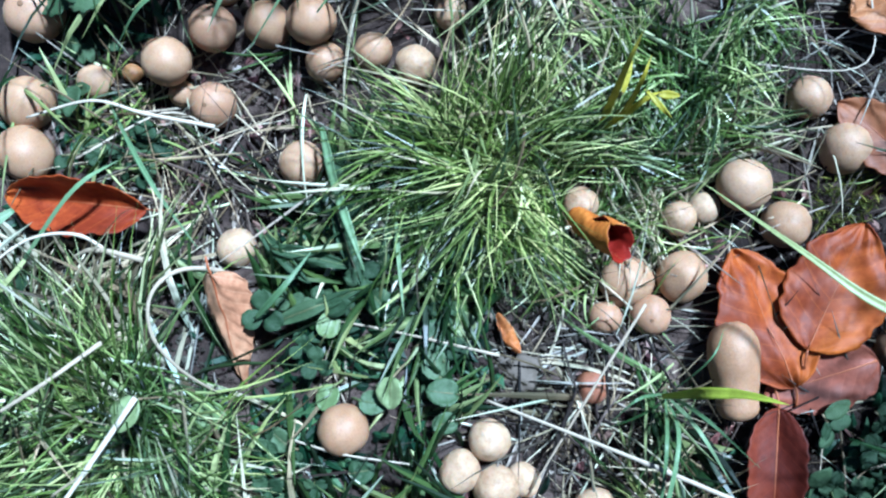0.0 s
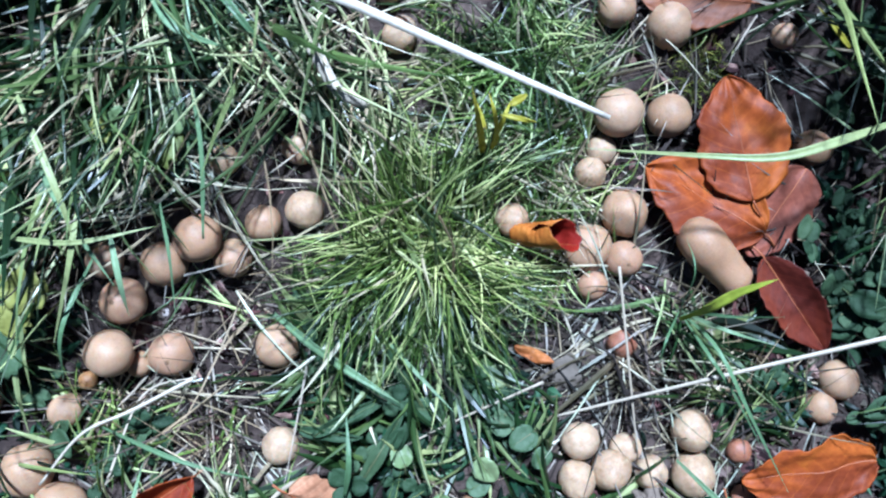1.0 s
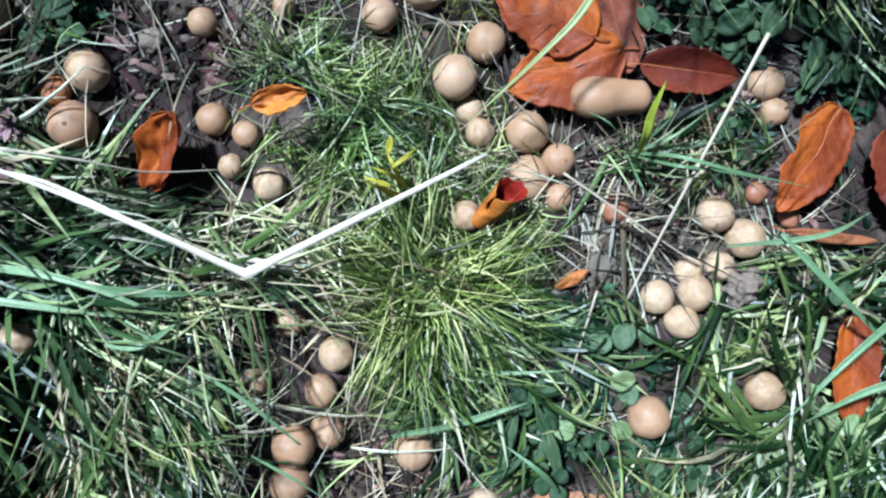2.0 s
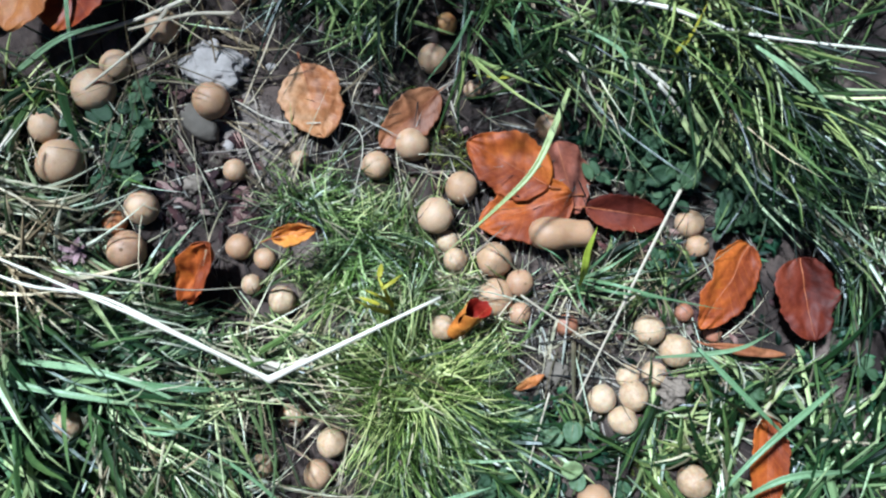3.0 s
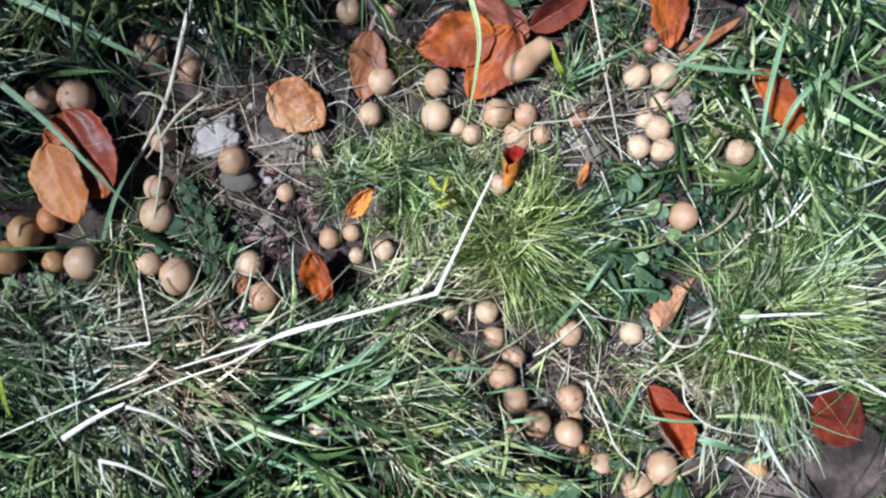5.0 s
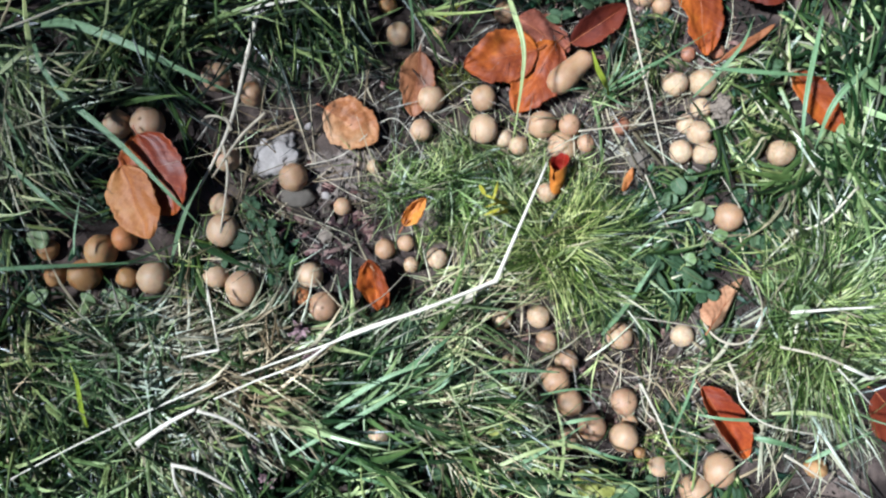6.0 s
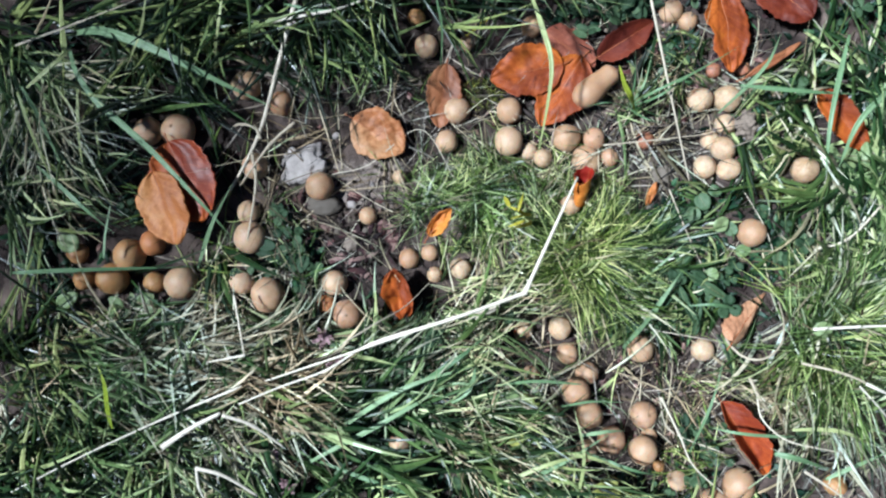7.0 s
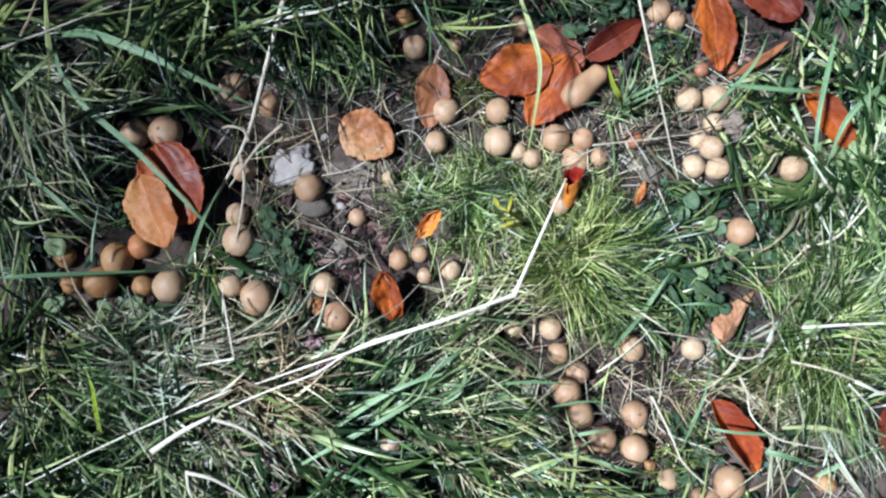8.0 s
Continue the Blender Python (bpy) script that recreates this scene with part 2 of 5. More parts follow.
# ---- ground ----
MOUNDS = ((0.3, -0.01, 0.0158, 0.09), (-0.2, -0.02, 0.0121, 0.13), (0.19, -0.17, -0.0205, 0.06), (0.1, 0.09, -0.0124, 0.07), (0.24, -0.12, -0.0127, 0.05), (-0.09, 0.01, -0.0037, 0.06), (0, 0.11, -0.0079, 0.05), (0.24, 0.18, -0.0046, 0.06), (0.25, 0.07, -0.0058, 0.06), (0.13, -0.18, 0.0092, 0.05))


def ground_z(x, y):
    return sum(a * np.exp(-((x - cx) ** 2 + (y - cy) ** 2) / (2 * s * s)) for cx, cy, a, s in MOUNDS)


def linked(name, verts, faces, material, smooth=True):
    mesh = bpy.data.meshes.new(name)
    mesh.from_pydata([tuple(v) for v in verts], [], faces)
    mesh.materials.append(material)
    if smooth:
        mesh.polygons.foreach_set("use_smooth", [True] * len(mesh.polygons))
    mesh.update()
    return new(name, mesh)


def child(ob, parent):
    ob.parent = parent
    ob.matrix_parent_inverse = parent.matrix_basis.inverted()
    return ob


def build_ground():
    inner = np.arange(-0.56, 0.561, 0.0056)
    outer = 0.56 + 0.01 * (1.45 ** np.arange(1, 28) - 1)
    axis = np.concatenate([-outer[::-1], inner, outer])
    x, y = np.meshgrid(axis, axis, indexing="ij")
    z = ground_z(x, y)
    near = (abs(x) < 0.6) & (abs(y) < 0.6)
    for i, j in np.argwhere(near):
        p = Vector((x[i, j], y[i, j], 0))
        z[i, j] += 0.0050 * noise.noise(p * 38) + 0.0032 * noise.noise(p * 110 + Vector((3, 1, 0)))
    n = len(axis)
    verts = np.stack([x.ravel(), y.ravel(), z.ravel() - 0.001], 1).tolist()
    faces = [(i * n + j, (i + 1) * n + j, (i + 1) * n + j + 1, i * n + j + 1) for i in range(n - 1) for j in range(n - 1)]
    tagged(linked("ground", verts, faces, SOIL), "dark crumbly garden soil under patchy lawn grass", "soil", kind="structure")


build_ground()


# ---- puffballs ----
def lathe(profile, sides, bumpy=0.0, seed=0.0, squash=(1, 1)):
    """A round body from (radius, height) pairs, top to bottom, with uneven skin."""
    verts, faces = [], []
    for r, z in profile:
        for k in range(sides):
            a = 2 * math.pi * k / sides
            p = Vector((r * math.cos(a) * squash[0], r * math.sin(a) * squash[1], z))
            p *= 1 + bumpy * noise.noise(p * 1.3 + Vector((seed, -seed, seed * 0.7))) + 0.25 * bumpy * noise.noise(p * 5 + Vector((seed, seed, 0)))
            verts.append(p)
    for i in range(len(profile) - 1):
        for k in range(sides):
            a, b = i * sides + k, i * sides + (k + 1) % sides
            faces.append((a, a + sides, b + sides, b))
    faces.append(tuple(range(sides)))
    faces.append(tuple(reversed(range((len(profile) - 1) * sides, len(profile) * sides))))
    return verts, faces


LABELS = {
    "s": "smooth tan puffball mushroom growing in soil among grass",
    "p": "tan puffball mushroom with a small dark pore on top",
    "c": "pale tan puffball with finely cracked skin among grass blades",
    "b": "old brown puffball half hidden in the grass",
    "r": "reddish brown shrunken puffball among dry straw",
    "o": "rusty orange-brown shrunken puffball on the soil",
}
CIRCLES = []  # x, y, radius, share of blades kept away


def puffball(x, y, r, kind, lift, group):
    rng = random.Random(int(1e6 * abs(x) + 1e5 * abs(y)))
    ground = float(ground_z(x, y))
    seed = rng.uniform(0, 50)
    profile = []
    for k in range(19):
        a = math.pi * (0.03 + 0.94 * k / 18)
        wide = math.sin(a) * (1 if a < 1.7 else 1 - 0.16 * (a - 1.7))
        profile.append((wide, math.cos(a) * (0.97 if a < 1.57 else 1.08)))
    verts, faces = lathe(profile, 26, 0.06 if kind in "sp" else 0.11, seed, (rng.uniform(0.96, 1.04), rng.uniform(0.96, 1.04)))
    body = linked("puffball", [v * r for v in verts], faces, SKIN[kind])
    body.matrix_basis = Matrix.LocRotScale((x, y, ground + 0.62 * r + lift), Euler((rng.uniform(-0.28, 0.28), rng.uniform(-0.28, 0.28), rng.uniform(0, 6.3))), None)
    tagged(body, LABELS[kind], "mushroom", group)
    foot = linked("stem_base", *lathe([(0.62 * r, -0.42 * r), (0.5 * r, -0.75 * r), (0.4 * r, -1.15 * r), (0.3 * r, -1.55 * r)], 12, 0.05, seed), BASE)
    foot.parent = body
    if kind == "p":
        rim = [(0.25, 0.004), (0.6, 0.03), (1.0, -0.01), (1.25, -0.12)]
        top = max(v.z for v in verts) + 0.004
        pv, pf = lathe([(a * 0.085, top + b * 0.085) for a, b in rim], 12)
        pore = linked("pore", [v * r for v in pv], pf, PORE)
        pore.parent = body
        tagged(pore, "dark brown pore")
    CIRCLES.append((x, y, r * 1.05, 0.95 if kind in "spor" else 0.88))


PUFFBALLS = {}
PUFFBALLS["puffballs round the bare soil"] = [
    (-0.1800, 0.1189, 0.0136, "s", 0.0000),
    (-0.1483, 0.1034, 0.0119, "s", 0.0000),
    (-0.2696, 0.0769, 0.0130, "s", 0.0000),
    (-0.2412, 0.0772, 0.0153, "p", 0.0000),
    (-0.1717, 0.0454, 0.0122, "s", 0.0000),
    (-0.1131, 0.0281, 0.0128, "s", 0.0000),
    (-0.0694, 0.0013, 0.0083, "s", 0.0000),
    (-0.0407, 0.0379, 0.0069, "c", 0.0000),
    (-0.1779, 0.0039, 0.0104, "s", 0.0000),
    (-0.1758, -0.0192, 0.0149, "s", 0.0000),
]
PUFFBALLS["puffballs in the long grass"] = [
    (-0.2389, -0.0607, 0.0151, "s", 0.0000),
    (-0.2642, -0.0611, 0.0099, "b", 0.0000),
    (-0.2863, -0.0362, 0.0146, "b", 0.0000),
    (-0.3308, -0.0588, 0.0102, "b", 0.0000),
    (-0.3022, -0.0578, 0.0151, "b", 0.0000),
    (-0.1839, -0.0600, 0.0119, "s", 0.0000),
    (-0.1598, -0.0716, 0.0161, "s", 0.0000),
    (-0.0997, -0.0604, 0.0118, "s", 0.0000),
    (-0.0873, -0.0896, 0.0133, "p", 0.0000),
    (-0.1073, -0.0804, 0.0088, "o", 0.0000),
    (-0.2656, -0.0249, 0.0114, "o", 0.0000),
    (-0.3367, -0.0349, 0.0097, "b", 0.0000),
]
PUFFBALLS["small puffballs at the tuft"] = [
    (-0.0314, -0.0379, 0.0093, "s", 0.0000),
    (-0.0121, -0.0327, 0.0078, "s", 0.0000),
    (-0.0074, -0.0527, 0.0073, "c", 0.0000),
    (0.0168, -0.0468, 0.0102, "c", 0.0005),
    (-0.0165, 0.1581, 0.0115, "s", 0.0000),
    (0.0204, 0.1619, 0.0070, "s", 0.0000),
    (-0.0259, 0.1843, 0.0083, "b", 0.0000),
]
PUFFBALLS["puffballs under the fallen leaves"] = [
    (0.0121, 0.1014, 0.0133, "s", -0.0053),
    (0.0617, 0.1011, 0.0120, "s", -0.0021),
    (0.0030, 0.0713, 0.0108, "s", -0.0013),
    (0.0607, 0.0714, 0.0134, "s", 0.0057),
    (0.0800, 0.0633, 0.0085, "c", 0.0000),
    (0.0928, 0.0561, 0.0090, "c", 0.0043),
    (0.1151, 0.0758, 0.0131, "s", -0.0023),
    (0.1409, 0.0750, 0.0102, "p", 0.0002),
    (0.1344, 0.0552, 0.0135, "s", -0.0058),
    (0.1558, 0.0578, 0.0086, "p", -0.0025),
    (0.1182, 0.0127, 0.0095, "c", 0.0045),
    (0.0813, 0.1786, 0.0102, "s", -0.0042),
]
PUFFBALLS["puffballs in the dry straw"] = [
    (0.2102, 0.1930, 0.0111, "s", -0.0036),
    (0.2259, 0.1838, 0.0090, "s", -0.0021),
    (0.2355, 0.1100, 0.0114, "c", 0.0044),
    (0.2621, 0.1119, 0.0120, "c", -0.0012),
    (0.2600, 0.0878, 0.0099, "c", -0.0005),
    (0.2461, 0.0739, 0.0087, "c", -0.0002),
    (0.2564, 0.0652, 0.0114, "c", 0.0021),
    (0.2404, 0.0487, 0.0107, "c", -0.0002),
    (0.2617, 0.0463, 0.0108, "c", 0.0003),
    (0.3283, 0.0463, 0.0128, "c", 0.0000),
    (0.2800, -0.0118, 0.0134, "s", 0.0022),
    (0.1883, 0.0738, 0.0086, "r", -0.0037),
    (0.2498, 0.1383, 0.0069, "r", 0.0000),
    (0.2761, 0.1403, 0.0070, "r", 0.0000),
    (0.2001, 0.2288, 0.0086, "c", 0.0000),
]
PUFFBALLS["puffballs at the hollow"] = [
    (0.2491, -0.1242, 0.0112, "c", -0.0007),
    (0.1896, -0.1238, 0.0125, "s", -0.0003),
    (0.1944, -0.1880, 0.0133, "p", -0.0021),
    (0.2001, -0.2081, 0.0081, "s", -0.0028),
    (0.1906, -0.2180, 0.0139, "s", 0.0067),
    (0.1605, -0.2087, 0.0133, "p", 0.0027),
    (0.1371, -0.2197, 0.0105, "s", -0.0035),
    (0.1398, -0.1853, 0.0131, "s", -0.0029),
    (0.1252, -0.1614, 0.0133, "s", 0.0044),
    (0.1372, -0.1458, 0.0114, "s", -0.0025),
    (0.1176, -0.1259, 0.0102, "s", -0.0001),
    (0.0760, -0.1055, 0.0094, "c", -0.0040),
    (0.1105, -0.1024, 0.0110, "c", -0.0016),
    (0.0822, -0.1442, 0.0086, "c", 0.0041),
    (-0.0402, -0.2100, 0.0102, "c", 0.0000),
    (0.2796, -0.2490, 0.0154, "s", 0.0008),
    (0.2576, -0.2680, 0.0151, "s", -0.0005),
    (0.2251, -0.2486, 0.0102, "s", -0.0016),
    (0.2153, -0.2974, 0.0162, "p", -0.0017),
    (0.2082, -0.2361, 0.0054, "b", 0.0000),
    (0.3707, -0.2485, 0.0104, "b", 0.0000),
]
for cluster in PUFFBALLS:
    for ball in PUFFBALLS[cluster]:
        puffball(*ball, cluster)


def pear_puffball():
    """A long pear-shaped puffball that has fallen on its side."""
    profile = []
    for k in range(25):
        s = k / 24
        along = 0.0165 - 0.048 * s
        wide = 0.0125 * math.sqrt(max(0.02, 1 - (abs(s - 0.3) / 0.31) ** 2.2)) if s < 0.3 else 0.0125 - 0.0026 * math.sin(min(1, (s - 0.3) / 0.55) * 1.57) ** 2
        wide *= math.sqrt(max(0.03, 1 - max(0, (s - 0.86) / 0.145) ** 2))
        profile.append((wide, along))
    verts, faces = lathe([(a / 0.0125, b / 0.0125) for a, b in profile], 26, 0.05, 4.0)
    body = linked("puffball", [v * 0.0125 for v in verts], faces, SKIN["s"])
    head, foot = Vector((0.1335, 0.1165, 0.0095)), Vector((0.1590, 0.1385, 0.0085))
    body.matrix_basis = Matrix.Translation(head) @ (head - foot).to_track_quat("Z", "Y").to_matrix().to_4x4()
    tagged(body, "long pear-shaped tan puffball lying beside fallen beech leaves", "mushroom", "puffballs under the fallen leaves")
    CIRCLES.extend([(0.1335, 0.1165, 0.014, 0.95), (0.147, 0.128, 0.013, 0.95), (0.159, 0.1385, 0.011, 0.9)])


pear_puffball()


# ---- fallen beech leaves ----
def smooth_path(points, steps):
    """A curve through the points (Catmull-Rom)."""
    pts = [Vector(p) for p in points]
    if len(pts) == 2:
        mid = (pts[0] + pts[1]) / 2 + Vector((0, 0, 0.03 * (pts[1] - pts[0]).length))
        pts = [pts[0], mid, pts[1]]
    pts = [2 * pts[0] - pts[1], *pts, 2 * pts[-1] - pts[-2]]
    out = []
    for i in range(1, len(pts) - 2):
        a, b, c, d = pts[i - 1 : i + 3]
        for k in range(steps):
            t = k / steps
            out.append(0.5 * (2 * b + (c - a) * t + (2 * a - 5 * b + 4 * c - d) * t**2 + (3 * b - a - 3 * c + d) * t**3))
    return out + [pts[-2]]


def sweep(path, radii, flat=1.0, sides=6, up=(0, 0, 1)):
    """A closed tube along a path; flat squeezes it across the given up."""
    verts, faces = [], []
    for i, p in enumerate(path):
        way = (path[min(i + 1, len(path) - 1)] - path[max(i - 1, 0)]).normalized()
        side = way.cross(Vector(up))
        side = side.normalized() if side.length > 1e-4 else Vector((1, 0, 0))
        over = side.cross(way)
        for k in range(sides):
            a = 2 * math.pi * (k + 0.5) / sides
            verts.append(p + radii[i] * (math.cos(a) * side + flat * math.sin(a) * over))
    for i in range(len(path) - 1):
        for k in range(sides):
            a, b = i * sides + k, i * sides + (k + 1) % sides
            faces.append((a, a + sides, b + sides, b))
    faces.append(tuple(range(sides)))
    faces.append(tuple(reversed(range((len(path) - 1) * sides, len(path) * sides))))
    return verts, faces


def beech_leaf(base, tip, width, colour, label, fold=15, bend=10, roll=0, wrap=0, ragged=0.3, stalk=True, seed=1, inner="", crumple=0.0, open_end=False, pleats=1.4, swell=(0.54, 0.7)):
    """fold: degrees by which each half rises; bend: along the leaf; wrap: rolls the halves towards a tube."""
    rng = random.Random(seed)
    base, tip = Vector(base), Vector(tip)
    length = (tip - base).length
    nu, nv = 44, 28
    widest = swell[0] / (swell[0] + swell[1])
    full = (widest + 0.003) ** swell[0] * (1.003 - widest) ** swell[1]
    shape = []
    for i in range(nu + 1):
        u = i / nu
        half = 0.5 * width / full * (u + 0.003) ** swell[0] * (1.003 - (u if not open_end else 0.6 * u)) ** swell[1]
        row = []
        for j in range(nv + 1):
            v = 2 * j / nv - 1
            teeth = 1 + 0.028 * math.sin(u * 9 * 2 * math.pi + 0.6 * math.copysign(1, v)) + (0.1 + 0.2 * ragged) * noise.noise(Vector((u * 5, math.copysign(3, v), seed * 1.7)))
            d = v * half * (teeth if abs(v) > 0.8 else 1 + (teeth - 1) * abs(v))
            pleat = 0.0018 * pleats * width * math.cos(2 * math.pi * 9 * (u - 0.21 * abs(v))) * min(1, 3 * abs(v)) * (0.4 + abs(v))
            wave = 0.04 * width * noise.noise(Vector((u * 2.6, v * 1.6, seed))) + crumple * width * noise.noise(Vector((u * 3.6, v * 1.9, seed + 4))) + ragged * 0.03 * width * noise.noise(Vector((u * 7, v * 4, seed + 9)))
            if wrap:
                a = radians(wrap) * v * (1.1 - 0.12 * u)
                rad = (0.4 * width / radians(wrap) * (0.8 + 0.5 * u) * (1 + 0.1 * math.sin(7 * v + 9 * u)) if open_end else half / max(0.2, radians(wrap)) * (0.75 + 0.5 * u))
                y, z = rad * math.sin(a) * (1 + 0.1 * v), rad * (1 - math.cos(a))
            else:
                a = radians(fold) * (0.6 + 0.4 * abs(v))
                y, z = d * math.cos(a), abs(d) * math.sin(a)
            b = radians(bend) * (u - 0.5) * 2
            lift = -length * 0.25 * (1 - math.cos(b)) * (1 if bend > 0 else -1) * 2
            row.append(Vector((length * u * (1 - 0.26 * v**2 + 0.13 * noise.noise(Vector((v * 4, 2.0, seed))) if open_end else 1), y, z + lift + pleat + wave)))
        shape.append(row)
    verts = [p for row in shape for p in row]
    m = nv + 1
    faces = [(i * m + j, (i + 1) * m + j, (i + 1) * m + j + 1, i * m + j + 1) for i in range(nu) for j in range(nv)]
    ob = linked("beech_leaf", verts, faces, LEAF[colour])
    uv = ob.data.uv_layers.new(name="leaf")
    for loop in ob.data.loops:
        i, j = divmod(loop.vertex_index, m)
        uv.data[loop.index].uv = (i / nu, j / nv)
    thick = ob.modifiers.new("thickness", "SOLIDIFY")
    thick.thickness, thick.offset = 0.00035, 0
    if inner:
        ob.data.materials.append(LEAF[inner])
        thick.material_offset = 1
    way = (tip - base).normalized()
    side = Vector((0, 0, 1)).cross(way).normalized()
    frame_m = Matrix((way, side, way.cross(side))).transposed().to_4x4()
    ob.matrix_basis = Matrix.Translation(base) @ frame_m @ Matrix.Rotation(radians(roll), 4, "X")
    tagged(ob, label, "leaf", "fallen beech leaves")
    rib_path = [shape[i][nv // 2] + Vector((0, 0, 0.0002)) for i in range(0, nu - 1, 2)]
    rib = linked("midrib", *sweep(rib_path, [0.00042 * (1.15 - i / len(rib_path)) for i in range(len(rib_path))], 0.8), RIB)
    rib.parent = ob
    if stalk:
        curl = rng.uniform(-0.3, 0.3)
        p0 = shape[0][nv // 2]
        path = smooth_path([p0, p0 + Vector((-0.004, curl * 0.004, 0.0002)), p0 + Vector((-0.009, curl * 0.012, -0.0015))], 4)
        st = linked("leaf_stalk", *sweep(path, [0.0006] * len(path)), RIB)
        st.parent = ob
    for k in range(5):
        c = base.lerp(tip, 0.1 + 0.2 * k)
        CIRCLES.append((c.x, c.y, (0.13 if open_end else 0.40) * width * (0.7 if k in (0, 4) else 1), 0.9))


COPPER = "copper-brown fallen beech leaf lying on the soil"
beech_leaf((0.0928, 0.1719, 0.004), (0.1397, 0.1412, 0.003), 0.0360, "rose", "dull rose-brown fallen leaf under two copper leaves", 4, 6, seed=3, stalk=False)
beech_leaf((0.1270, 0.1490, 0.007), (0.0895, 0.0865, 0.003), 0.0470, "copper", "glossy orange-brown beech leaf with a torn edge", 8, 14, 6, seed=2, ragged=0.9, crumple=0.05)
beech_leaf((0.1094, 0.1420, 0.0085), (0.0425, 0.1282, 0.006), 0.0480, "copper", COPPER, 4, 5, -5, seed=1, crumple=0.05, ragged=0.6)
beech_leaf((0.1405, 0.1484, 0.008), (0.1912, 0.1806, 0.010), 0.0300, "red", "dark red folded beech leaf beside a long puffball", 24, 6, 12, seed=4)
beech_leaf((0.2497, 0.2049, 0.019), (0.2603, 0.1335, 0.020), 0.0400, "copper", "orange-brown beech leaf with pale veins among clover", 12, 16, -12, seed=5, crumple=0.08, ragged=0.9, stalk=False, swell=(0.42, 0.62))
beech_leaf((0.2835, 0.2214, 0.020), (0.3300, 0.1815, 0.022), 0.0430, "red", "dark wine-red beech leaf lying on grass", 8, -12, 8, seed=6, crumple=0.05, ragged=0.7, stalk=False, swell=(0.42, 0.6))
beech_leaf((0.2747, 0.1311, 0.014), (0.3232, 0.1628, 0.016), 0.0170, "brown", "withered brown leaf shrivelled into a strip", wrap=120, bend=-25, ragged=1.0, seed=7, crumple=0.2, roll=150)
beech_leaf((0.337, 0.1174, 0.026), (0.3804, 0.0627, 0.026), 0.0300, "copper", "coppery orange folded leaf between broad grass blades", 26, 12, 16, seed=8, crumple=0.08)
beech_leaf((-0.0837, 0.0904, 0.011), (-0.0367, 0.0611, 0.009), 0.0470, "tan", "pale tan beech leaf with notched edge on bare soil", 7, 14, 4, seed=9, ragged=0.9, crumple=0.06)
beech_leaf((0.0024, 0.1427, 0.000), (-0.0041, 0.084, -0.004), 0.0330, "brown", "brown beech leaf tucked beside a round puffball", 12, 10, -6, seed=10, crumple=0.05)
beech_leaf((-0.2430, 0.0650, 0.040), (-0.2118, -0.0043, 0.042), 0.0620, "scarlet", "red-brown beech leaf standing against a paler one", 9, 12, 4, seed=12, crumple=0.02, pleats=0.3)
beech_leaf((-0.2546, 0.0379, 0.046), (-0.232, -0.0248, 0.046), 0.0460, "amber", "light amber beech leaf with clear side veins", 10, 12, 8, seed=11, crumple=0.03)
beech_leaf((-0.0124, -0.0152, 0.046), (0.0066, 0.0086, 0.052), 0.0165, "orange", "small bright orange curled leaf caught on grass", 30, -16, 10, seed=13, crumple=0.25, ragged=0.8)
beech_leaf((-0.0432, -0.0450, 0.034), (-0.0360, -0.0925, 0.006), 0.0340, "copper", "curled bright orange-brown leaf on litter beside small puffballs", wrap=52, bend=-24, roll=24, seed=14, crumple=0.24, ragged=1.0, stalk=False)
# the tube's inner side is coloured red for sunlight coming through the leaf
beech_leaf((0.1290, 0.0170, 0.006), (0.1310, 0.0455, 0.030), 0.0480, "red_shine_through", "orange leaf rolled into an open tube on puffballs", wrap=178, bend=-4, roll=-35, seed=15, inner="orange", open_end=True, stalk=False, crumple=0.03)
beech_leaf((0.2590, -0.1085, 0.040), (0.2995, -0.0673, 0.010), 0.0310, "peach", "pale pinkish tan beech leaf with strong pleats, folded", -34, 16, 12, seed=16, crumple=0.09, pleats=7.0, ragged=0.6, swell=(0.42, 1.15))
beech_leaf((0.2598, -0.1692, 0.014), (0.3003, -0.2354, 0.020), 0.0430, "scarlet", "shiny red-orange leaf folded along its midrib", 44, 14, -16, seed=17, crumple=0.06)
beech_leaf((0.4205, -0.1751, 0.018), (0.4608, -0.2221, 0.016), 0.0525, "red", "dull red beech leaf at the edge of the grass", 8, 10, 0, seed=18)
beech_leaf((0.1875, 0.0130, 0.008), (0.1964, 0.0345, 0.009), 0.0150, "amber", "small brown-orange scrap of rolled leaf on soil", wrap=120, bend=-10, stalk=False, seed=20, crumple=0.2, ragged=1.0, roll=160)


# ---- stones and clods ----
def lump(name, place, size, turn, material, label, category, rough, seed, step=3):
    bm = bmesh.new()
    bmesh.ops.create_icosphere(bm, subdivisions=step, radius=1)
    for v in bm.verts:
        p = v.co.copy()
        v.co *= 1 + rough * noise.noise(p * 1.6 + Vector((seed, 0, 0))) + 0.5 * rough * noise.noise(p * 4.5 + Vector((0, seed, 0))) + 0.3 * rough * noise.noise(p * 11)
        v.co = Vector((v.co.x * size[0], v.co.y * size[1], v.co.z * size[2]))
    mesh = bpy.data.meshes.new(name)
    bm.to_mesh(mesh)
    bm.free()
    mesh.materials.append(material)
    mesh.polygons.foreach_set("use_smooth", [True] * len(mesh.polygons))
    ob = new(name, mesh)
    ob.matrix_basis = pose(*place, 0, 0, turn)
    CIRCLES.append((place[0], place[1], 0.9 * min(size[:2]), 0.9))
    return tagged(ob, label, category)


